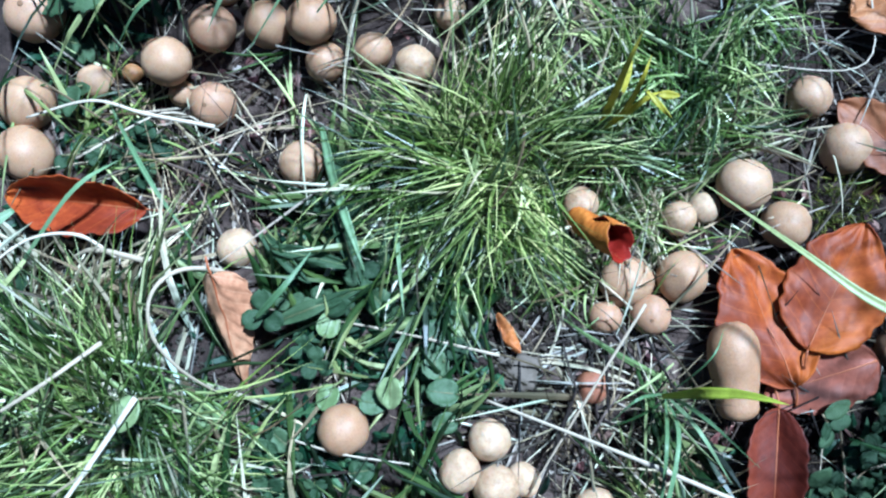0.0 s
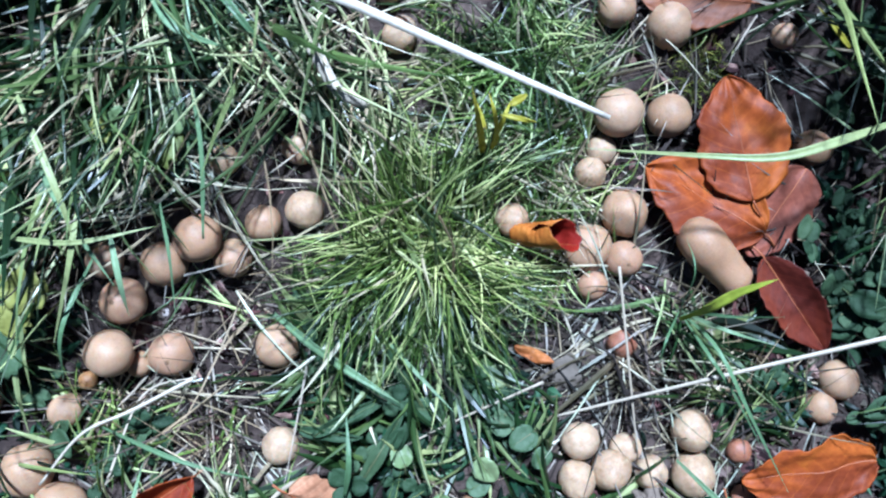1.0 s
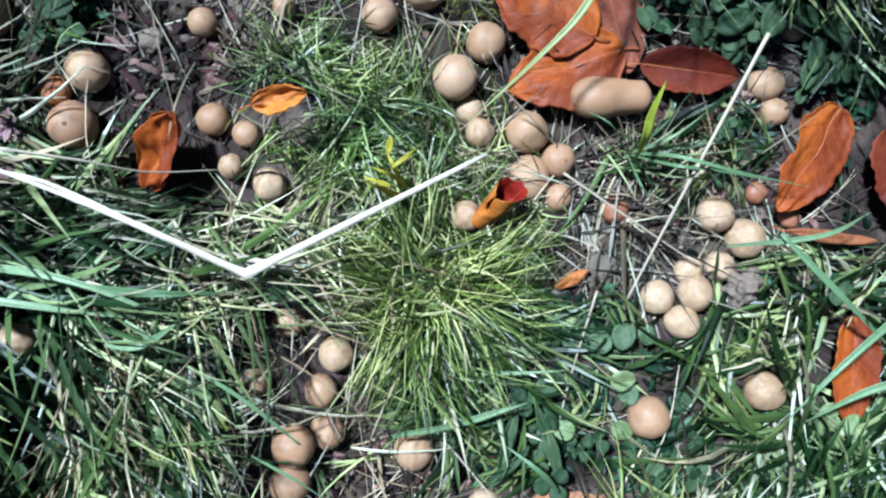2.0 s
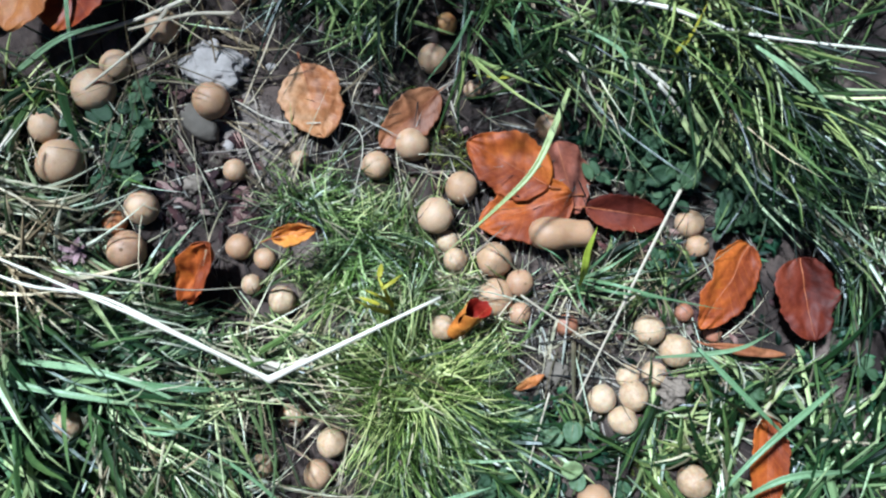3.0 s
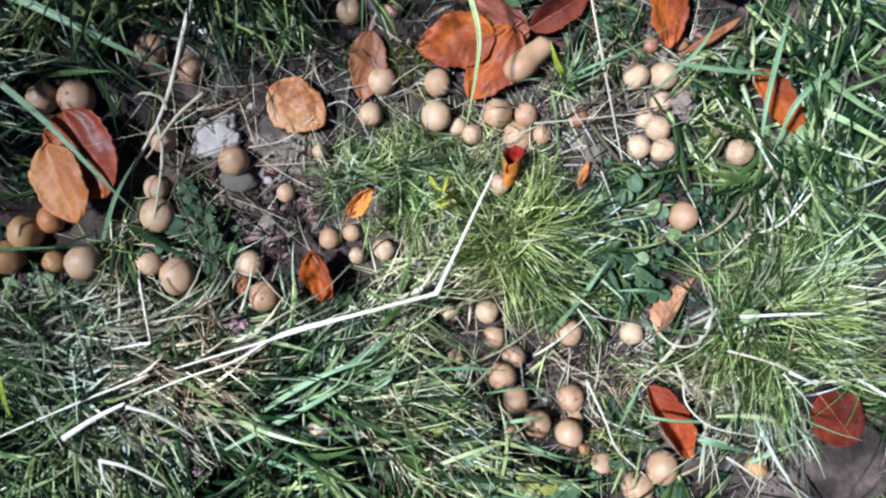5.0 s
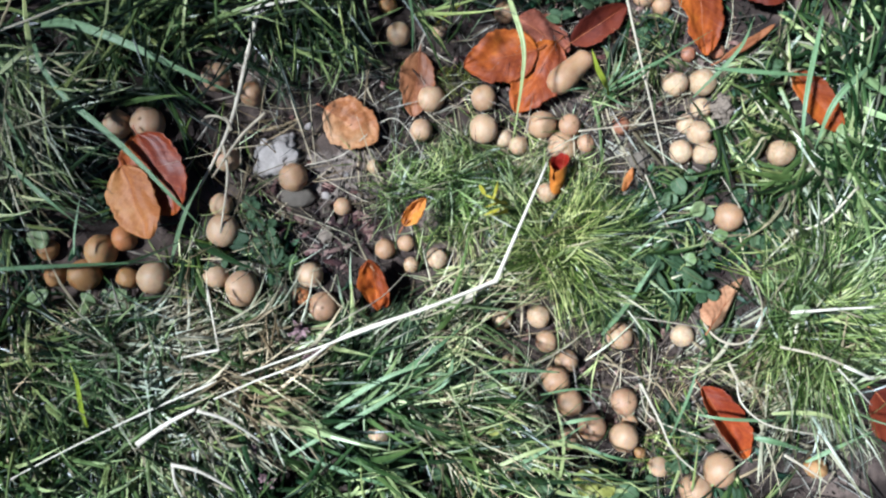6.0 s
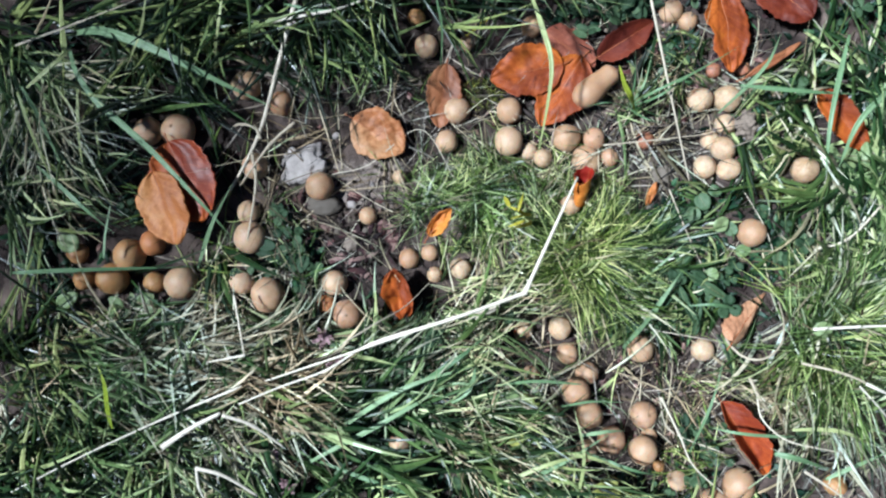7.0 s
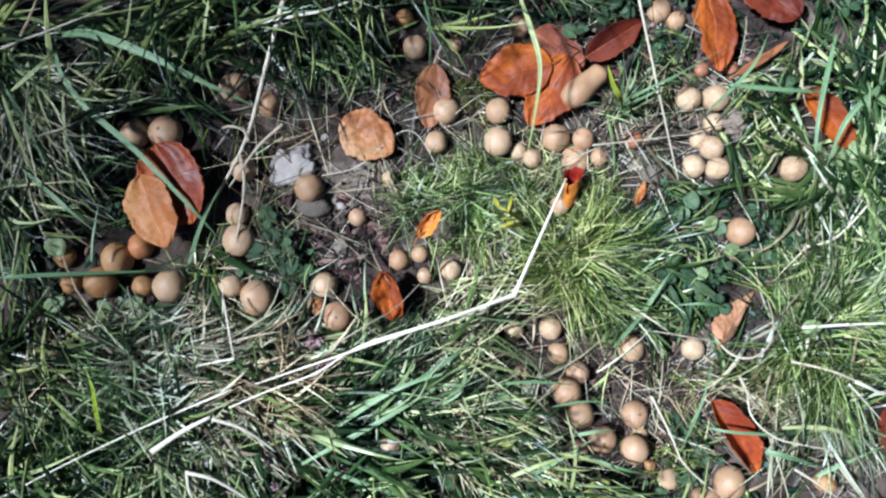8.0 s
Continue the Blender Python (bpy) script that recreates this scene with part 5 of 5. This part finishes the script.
blade_mass("blue_green_grass", BLUE, [
    (0.030, 0.010, 0.060, 0.040, 160, 28, 60, 0.91, None, 80, 35, 55),
    (0.120, -0.050, 0.060, 0.050, 120, 40, 75, 1.17, None, 60, 30, 60),
    (0.000, -0.075, 0.070, 0.035, 240, 35, 75, 1.04, None, 70, 40, 50),
    (-0.080, -0.130, 0.090, 0.040, 234, 40, 90, 2.04, 190, 60, 45, 45),
    (-0.220, -0.190, 0.090, 0.060, 136, 55, 120, 1.95, 20, 50, 45, 45),
    (-0.375, 0.140, 0.030, 0.030, 70, 90, 160, 1.56, 312, 22, 52, 34),
    (-0.385, 0.040, 0.030, 0.040, 67, 80, 140, 1.56, 350, 30, 52, 34),
    (-0.330, 0.090, 0.090, 0.120, 58, 60, 120, 1.56, 330, 30, 50, 40),
    (0.350, -0.130, 0.070, 0.070, 288, 60, 115, 1.18, None, 45, 35, 55),
    (0.180, 0.275, 0.150, 0.070, 95, 70, 140, 1.15, 308, 20, 36, 52),
    (0.010, -0.150, 0.060, 0.070, 245, 70, 130, 1.17, 5, 16, 42, 45),
    (0.080, -0.220, 0.060, 0.045, 123, 60, 120, 1.23, 5, 32, 40, 50)],
    "blue-green lawn grass blades among the fine tufts", 12)
# part of the shade at the margins is put into these blades' colour
blade_mass("dark_long_grass", DARK_SHADED, [
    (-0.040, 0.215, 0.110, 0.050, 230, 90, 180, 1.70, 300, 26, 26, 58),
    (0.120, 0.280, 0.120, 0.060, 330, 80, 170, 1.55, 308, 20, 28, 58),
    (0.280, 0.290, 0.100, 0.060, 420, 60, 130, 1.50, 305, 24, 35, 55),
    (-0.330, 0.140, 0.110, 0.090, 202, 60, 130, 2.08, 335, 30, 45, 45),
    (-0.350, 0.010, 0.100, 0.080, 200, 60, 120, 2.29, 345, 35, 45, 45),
    # short dark blades put in here stand for black gaps between plants
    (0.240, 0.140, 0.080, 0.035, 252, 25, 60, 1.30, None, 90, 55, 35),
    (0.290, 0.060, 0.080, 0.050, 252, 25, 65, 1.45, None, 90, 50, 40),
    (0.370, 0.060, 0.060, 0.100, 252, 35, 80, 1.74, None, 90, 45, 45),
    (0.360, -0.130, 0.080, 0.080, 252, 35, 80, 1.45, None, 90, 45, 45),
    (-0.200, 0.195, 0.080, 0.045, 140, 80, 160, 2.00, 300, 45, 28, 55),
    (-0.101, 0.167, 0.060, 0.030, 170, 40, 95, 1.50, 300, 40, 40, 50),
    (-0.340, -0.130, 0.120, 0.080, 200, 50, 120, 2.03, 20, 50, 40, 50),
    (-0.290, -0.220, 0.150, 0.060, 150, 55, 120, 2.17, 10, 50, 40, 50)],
    "long dark green grass over the soil, shade put into its colour", 13)
blade_mass("lush_grass", LUSH, [
    (-0.030, -0.195, 0.100, 0.055, 85, 70, 150, 2.84, 8, 24, 35, 55),
    (-0.110, -0.170, 0.070, 0.060, 178, 50, 110, 3.32, 20, 60, 45, 45),
    (0.040, -0.160, 0.045, 0.060, 61, 70, 130, 2.09, 5, 20, 35, 50),
    (0.380, 0.120, 0.060, 0.100, 250, 50, 110, 2.84, 200, 60, 35, 55),
    (0.310, 0.080, 0.050, 0.050, 168, 40, 80, 2.24, 190, 60, 40, 50),
    (0.400, 0.010, 0.050, 0.060, 245, 50, 100, 2.54, 170, 60, 35, 55),
    (0.163, 0.100, 0.012, 0.008, 38, 40, 85, 1.35, 60, 80, 45, 45),
    (0.185, 0.120, 0.010, 0.008, 14, 30, 60, 3.79, 190, 80, 50, 35),
    (-0.215, -0.035, 0.016, 0.014, 31, 40, 85, 2.84, None, 40, 50, 40),
    (-0.185, 0.010, 0.020, 0.020, 38, 30, 70, 1.94, None, 60, 55, 35),
    (0.080, -0.240, 0.080, 0.040, 88, 60, 130, 2.54, 10, 50, 30, 60),
    (0.257, -0.122, 0.006, 0.006, 6, 35, 60, 4.52, None, 20, 45, 40),
    (0.230, -0.020, 0.060, 0.055, 144, 25, 65, 2.09, None, 80, 50, 40),
    (0.270, -0.080, 0.030, 0.030, 68, 25, 60, 2.84, None, 80, 45, 45),
    (0.180, -0.070, 0.050, 0.045, 129, 30, 70, 2.09, None, 80, 45, 45),
    (-0.300, 0.100, 0.100, 0.120, 49, 50, 110, 3.32, 330, 60, 55, 35),
    (-0.270, -0.160, 0.120, 0.080, 330, 45, 100, 2.30, 25, 70, 50, 40),
    (-0.290, -0.220, 0.150, 0.060, 300, 45, 100, 2.10, 20, 70, 48, 42),
    (0.100, 0.280, 0.180, 0.060, 110, 70, 140, 1.70, 308, 22, 38, 52),
    (0.300, -0.230, 0.060, 0.030, 53, 40, 80, 3.09, None, 80, 40, 50),
    (-0.400, -0.270, 0.080, 0.060, 234, 60, 130, 2.76, 20, 60, 40, 50),
    (-0.120, -0.300, 0.180, 0.050, 321, 50, 110, 2.54, 20, 80, 40, 50),
    (0.450, 0.040, 0.040, 0.120, 199, 50, 110, 2.84, 180, 70, 40, 50)],
    "broad lush green lawn grass blades", 14)
blade_mass("dry_grass", DRY, [
    (-0.210, -0.150, 0.085, 0.045, 653, 60, 130, 1.88, 12, 32, 62, 26),
    (-0.310, -0.165, 0.110, 0.070, 330, 45, 100, 1.25, 15, 60, 58, 30),
    (-0.310, 0.080, 0.100, 0.090, 24, 50, 110, 1.24, 350, 40, 70, 20),
    (0.190, 0.060, 0.045, 0.030, 29, 35, 80, 1.60, 0, 60, 76, 12),
    (0.170, -0.150, 0.035, 0.050, 12, 30, 70, 1.60, 280, 60, 76, 12),
    (0.090, 0.020, 0.070, 0.045, 78, 25, 60, 1.10, None, 90, 60, 30),
    (0.080, -0.020, 0.350, 0.260, 156, 40, 100, 1.24, None, 90, 65, 25),
    (0.370, -0.200, 0.070, 0.060, 144, 40, 90, 2.00, 180, 60, 65, 25),
    (0.330, -0.140, 0.050, 0.060, 43, 50, 100, 2.20, None, 60, 50, 40),
    (0.150, 0.275, 0.150, 0.060, 30, 60, 120, 1.30, 308, 26, 50, 40)],
    "dry straw-coloured grass blades matted in the lawn", 15, clump=2)
blade_mass("bleached_grass", BLEACHED_GRASS, [
    (-0.215, -0.165, 0.050, 0.030, 51, 60, 110, 2.76, None, 60, 60, 28),
    (-0.385, 0.110, 0.030, 0.045, 142, 80, 150, 1.24, 312, 20, 55, 30),
    (-0.260, -0.150, 0.075, 0.045, 176, 70, 120, 1.96, 15, 26, 62, 25),
    (-0.140, -0.140, 0.050, 0.030, 121, 60, 110, 1.93, 188, 26, 62, 25),
    (-0.260, -0.230, 0.090, 0.040, 114, 40, 90, 2.15, 20, 70, 60, 30),
    (0.050, 0.015, 0.070, 0.035, 61, 25, 55, 1.18, None, 90, 55, 35),
    (0.120, -0.040, 0.070, 0.055, 51, 40, 80, 1.26, None, 60, 40, 50),
    (0.325, -0.195, 0.025, 0.018, 47, 40, 80, 1.38, 200, 50, 68, 20),
    (0.370, -0.120, 0.070, 0.080, 152, 50, 110, 1.79, None, 50, 45, 45),
    (0.380, 0.080, 0.060, 0.110, 116, 50, 100, 1.79, 200, 70, 45, 45),
    (0.030, -0.150, 0.070, 0.060, 105, 70, 130, 1.10, 5, 18, 45, 45),
    (-0.020, -0.170, 0.120, 0.060, 42, 60, 110, 1.79, 10, 30, 55, 35),
    (0.140, 0.270, 0.160, 0.060, 26, 60, 120, 1.40, 308, 26, 48, 42),
    (0.200, -0.030, 0.080, 0.050, 38, 20, 60, 1.62, None, 90, 65, 25)],
    "sun-bleached pale grass blades over green lawn", 21, clump=2)
blade_mass("clover_carpet", CARPET, [
    (-0.020, -0.180, 0.130, 0.080, 600, 10, 20, 2.9, None, 90, 30, 65),
    (0.220, -0.040, 0.090, 0.070, 420, 9, 18, 2.8, None, 90, 30, 65),
    (0.180, 0.205, 0.100, 0.050, 320, 10, 20, 3.0, None, 90, 30, 65),
    (-0.200, -0.100, 0.150, 0.060, 300, 9, 17, 2.6, None, 90, 30, 65),
    (-0.330, 0.060, 0.110, 0.140, 300, 9, 18, 2.6, None, 90, 35, 60),
    (0.330, -0.050, 0.080, 0.090, 260, 9, 18, 2.8, None, 90, 30, 65),
    (0.320, 0.150, 0.100, 0.080, 420, 10, 20, 3.0, None, 90, 30, 65),
    (-0.140, -0.050, 0.050, 0.035, 60, 9, 16, 2.8, None, 90, 30, 65),
    (0.230, -0.250, 0.120, 0.040, 160, 9, 18, 2.8, None, 90, 30, 65),
    (-0.250, -0.220, 0.150, 0.060, 300, 10, 18, 2.6, None, 90, 30, 65),
    (-0.120, -0.300, 0.180, 0.050, 320, 10, 18, 2.6, None, 90, 30, 65),
    (0.180, 0.205, 0.085, 0.030, 180, 10, 18, 3.0, None, 90, 30, 65)],
    "carpet of small dark green clover leaves under grass", 22, clump=3)
blade_mass("pale_fine_grass", DRY, [
    (0.020, -0.160, 0.060, 0.070, 134, 70, 130, 0.77, 5, 16, 48, 40),
    (0.070, -0.210, 0.060, 0.045, 126, 50, 110, 0.72, 5, 30, 45, 45),
    (0.050, -0.090, 0.045, 0.030, 109, 40, 80, 0.66, 20, 40, 45, 45),
    (-0.060, -0.110, 0.080, 0.035, 126, 45, 95, 0.66, 195, 50, 55, 35),
    (-0.190, -0.130, 0.090, 0.050, 176, 50, 100, 0.66, 195, 40, 60, 30),
    (-0.310, -0.150, 0.100, 0.080, 170, 50, 100, 0.75, 20, 50, 56, 32),
    (0.130, 0.265, 0.150, 0.050, 40, 70, 130, 0.66, 308, 26, 45, 45),
    (0.370, -0.140, 0.060, 0.090, 54, 60, 110, 0.66, None, 50, 45, 45)],
    "thin pale dead grass stems through the lawn", 23, clump=4)
blade_mass("dead_litter", LITTER, [
    (0.060, 0.000, 0.380, 0.280, 800, 24, 60, 0.65, None, 90, 84, 4),
    (-0.100, 0.020, 0.090, 0.080, 54, 24, 70, 0.6, None, 90, 84, 4),
    (0.190, 0.060, 0.060, 0.040, 90, 24, 60, 0.7, None, 90, 82, 6),
    (0.175, -0.170, 0.060, 0.070, 50, 24, 80, 0.7, None, 90, 82, 6),
    (0.370, -0.245, 0.060, 0.040, 120, 24, 60, 0.7, None, 90, 82, 6),
    (0.180, -0.170, 0.070, 0.070, 20, 50, 110, 0.8, None, 90, 83, 4),
    (0.190, 0.065, 0.060, 0.035, 42, 50, 100, 0.8, 20, 50, 83, 4),
    (-0.090, 0.010, 0.080, 0.070, 27, 40, 100, 0.7, None, 90, 84, 3),
    (0.260, -0.170, 0.060, 0.050, 36, 40, 100, 0.8, None, 90, 82, 4),
    (0.050, 0.112, 0.100, 0.045, 150, 20, 60, 0.7, None, 90, 80, 8),
    (0.150, 0.175, 0.080, 0.045, 120, 20, 60, 0.7, None, 90, 80, 8),
    (-0.080, 0.110, 0.080, 0.030, 80, 20, 70, 0.6, None, 90, 82, 6)],
    "brown and grey dead grass litter on soil", 16, False, 5, 1)
blade_mass("leaf_scraps", SCRAP, [
    (0.000, 0.000, 0.420, 0.280, 420, 4, 12, 2.6, None, 90, 82, 6),
    (-0.100, -0.015, 0.060, 0.045, 150, 6, 17, 3.2, None, 90, 82, 6),
    (0.120, 0.110, 0.120, 0.050, 72, 5, 14, 2.8, None, 90, 78, 8),
    # extra dark scraps in this patch stand in for black shaded gaps
    (0.220, 0.140, 0.080, 0.040, 160, 5, 14, 2.6, None, 90, 80, 8),
    (0.190, -0.180, 0.060, 0.050, 96, 4, 11, 2.4, None, 90, 80, 8)],
    "scraps of purplish brown dead leaf on soil, some standing for shaded gaps", 19, False, 4, 1)
blade_mass("lawn_around", DARK_SHADED, [
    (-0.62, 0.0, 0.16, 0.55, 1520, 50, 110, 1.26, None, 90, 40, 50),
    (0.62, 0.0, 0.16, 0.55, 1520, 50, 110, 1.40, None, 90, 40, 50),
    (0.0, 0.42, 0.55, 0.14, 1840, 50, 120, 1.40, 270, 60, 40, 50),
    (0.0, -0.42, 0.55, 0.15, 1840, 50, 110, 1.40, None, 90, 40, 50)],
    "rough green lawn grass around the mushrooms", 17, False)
blade_mass("moss", MOSS, [
    (0.036, 0.118, 0.020, 0.014, 420, 4, 10, 0.35, None, 90, 25, 40),
    (0.300, 0.030, 0.012, 0.010, 200, 4, 9, 0.35, None, 90, 25, 40)],
    "small cushion of yellow-green moss on the soil", 18, False, 4, 1)

blade_mass("stray_grass", FINE, [
    (0.100, 0.035, 0.040, 0.030, 260, 20, 45, 0.6, None, 90, 45, 45),
    (0.140, 0.025, 0.025, 0.025, 130, 20, 45, 0.6, None, 90, 45, 45),
    (0.120, 0.060, 0.025, 0.015, 60, 20, 40, 0.6, None, 90, 50, 40),
    (0.060, 0.060, 0.050, 0.020, 120, 20, 40, 0.6, None, 90, 50, 40),
    (0.000, 0.030, 0.060, 0.030, 120, 20, 40, 0.6, None, 90, 50, 40),
    (0.035, 0.110, 0.070, 0.030, 70, 15, 40, 0.6, None, 90, 50, 40),
    (-0.170, -0.060, 0.080, 0.025, 110, 25, 55, 0.9, None, 90, 50, 40),
    (0.250, -0.225, 0.040, 0.035, 120, 25, 60, 0.9, None, 90, 50, 40),
    (0.200, -0.130, 0.080, 0.060, 80, 25, 60, 0.9, None, 90, 50, 40),
    (-0.200, 0.020, 0.060, 0.050, 90, 30, 70, 0.9, None, 90, 55, 35)],
    "stray fine green grass blades between the puffballs", 31, True, 6, 3, 0.35)
blade_mass("stray_dead_grass", DRY, [
    (0.105, 0.040, 0.040, 0.025, 110, 25, 60, 0.55, None, 90, 65, 25),
    (0.098, 0.022, 0.022, 0.016, 130, 25, 60, 0.5, 70, 40, 66, 20),
    (0.180, 0.065, 0.060, 0.040, 160, 30, 80, 0.6, None, 90, 74, 14),
    (0.045, 0.112, 0.095, 0.040, 130, 25, 70, 0.5, None, 90, 76, 12),
    (0.160, 0.165, 0.060, 0.040, 90, 25, 70, 0.5, None, 90, 74, 14),
    (-0.070, 0.110, 0.080, 0.030, 70, 30, 80, 0.5, None, 90, 78, 10),
    (0.290, 0.110, 0.060, 0.035, 80, 30, 70, 0.6, None, 90, 72, 16),
    (0.240, 0.130, 0.050, 0.030, 110, 30, 70, 0.55, None, 90, 72, 16),
    (-0.095, 0.015, 0.080, 0.060, 130, 60, 130, 0.55, None, 90, 80, 8),
    (0.190, -0.160, 0.060, 0.060, 22, 50, 120, 0.5, None, 90, 78, 10),
    (0.250, -0.220, 0.050, 0.040, 60, 40, 110, 0.6, None, 90, 74, 14),
    (0.231, -0.170, 0.030, 0.050, 70, 40, 110, 0.6, None, 90, 74, 14),
    (-0.180, -0.070, 0.080, 0.030, 90, 30, 80, 0.55, 20, 60, 65, 25)],
    "stray pale dead grass stems between the puffballs", 32, True, 6, 2, 0.2)


# ---- crumbs of soil ----
def crumbs(count, seed):
    rng = np.random.default_rng(seed)
    base = np.array([(1, 0, 0), (-1, 0, 0), (0, 1, 0), (0, -1, 0), (0, 0, 1), (0, 0, -1)], float)
    tris = np.array([(0, 2, 4), (2, 1, 4), (1, 3, 4), (3, 0, 4), (2, 0, 5), (1, 2, 5), (3, 1, 5), (0, 3, 5)])
    spots = np.array([(b[0], b[1], b[2], b[3]) for b in BARE] + [(0, 0, 0.4, 0.25)] * 3)
    pick = rng.integers(0, len(spots), count)
    a, r = rng.uniform(0, 6.283, count), np.sqrt(rng.uniform(0, 1, count)) * 1.1
    x, y = spots[pick, 0] + spots[pick, 2] * r * np.cos(a), spots[pick, 1] + spots[pick, 3] * r * np.sin(a)
    size = 0.0007 + 0.0028 * rng.uniform(0, 1, count) ** 3
    shape = base[None] * rng.uniform(0.5, 1.1, (count, 6, 1)) + rng.normal(0, 0.15, (count, 6, 3))
    turn = rng.uniform(0, 6.283, count)
    c, s = np.cos(turn)[:, None], np.sin(turn)[:, None]
    shape = np.stack([shape[..., 0] * c - shape[..., 1] * s, shape[..., 0] * s + shape[..., 1] * c, shape[..., 2]], -1)
    verts = shape * size[:, None, None] + np.stack([x, y, ground_z(x, y) + 0.0012], 1)[:, None]
    faces = (tris[None] + 6 * np.arange(count)[:, None, None]).reshape(-1, 3)
    ob = linked("soil_crumbs", verts.reshape(-1, 3).tolist(), faces.tolist(), CRUMB, False)
    tagged(ob, "loose brown and grey crumbs of soil", "soil", kind="stuff")


crumbs(5200, 77)


# ---- unseen tree, added only to shade part of the lawn ----
def add_shade_tree(x, y, seed):
    rng = random.Random(seed)
    tree = new("young_beech")
    trunk = smooth_path([(0, 0, -0.02), (0.02, 0.01, 0.8), (-0.01, 0.02, 1.6), (0.0, 0.0, 2.75)], 6)
    child(linked("trunk", *sweep(trunk, [0.018 * (1.1 - i / len(trunk)) for i in range(len(trunk))], 1, 8), BARK), tree)
    verts, faces = [], []
    for k in range(18):
        z = 1.75 + 0.055 * k
        a = k * 2.4
        reach = 0.38 * (1 - 0.4 * abs(k - 8) / 9)
        end = Vector((reach * math.cos(a), reach * math.sin(a), z + 0.12))
        limb = smooth_path([(0, 0, z), end * 0.5 + Vector((0, 0, z * 0.5 - 0.02)), end], 4)
        child(linked("limb", *sweep(limb, [0.006 * (1.15 - i / len(limb)) for i in range(len(limb))], 1, 5), BARK), tree)
        for _ in range(LEAVES_A_LIMB):
            c = limb[rng.randrange(2, len(limb))] + Vector((rng.gauss(0, 0.045), rng.gauss(0, 0.045), rng.gauss(0, 0.04)))
            turn = Euler((rng.uniform(-0.7, 0.7), rng.uniform(-0.7, 0.7), rng.uniform(0, 6.3))).to_matrix()
            n = len(verts)
            for dx, dy, dz in ((-0.034, 0, 0), (-0.012, 0.02, 0.004), (0.018, 0.016, 0.004), (0.036, 0, 0), (0.018, -0.016, 0.004), (-0.012, -0.02, 0.004)):
                verts.append(c + turn @ Vector((dx, dy, dz)))
            faces += [(n, n + 1, n + 2, n + 3), (n, n + 3, n + 4, n + 5)]
    child(linked("crown", verts, faces, CROWN, False), tree)
    tree.matrix_basis = pose(x, y, 0)
    tagged(tree, "unseen tree added out of view to shade part of the lawn", "tree")


LEAVES_A_LIMB = 9
BARK = object_material("bark", (0.13, 0.115, 0.095), (0.15, 0.13, 0.11), (0.17, 0.15, 0.12), 0.0, 0.85, 0.2, 60, 0.004)
CROWN = grass_material("shade_tree_crown", (0.16, 0.07, 0.02), (0.28, 0.13, 0.03), (0.34, 0.22, 0.06), 0.25, 0.5, 0.3)
add_shade_tree(-2.01, 0.30, 6)
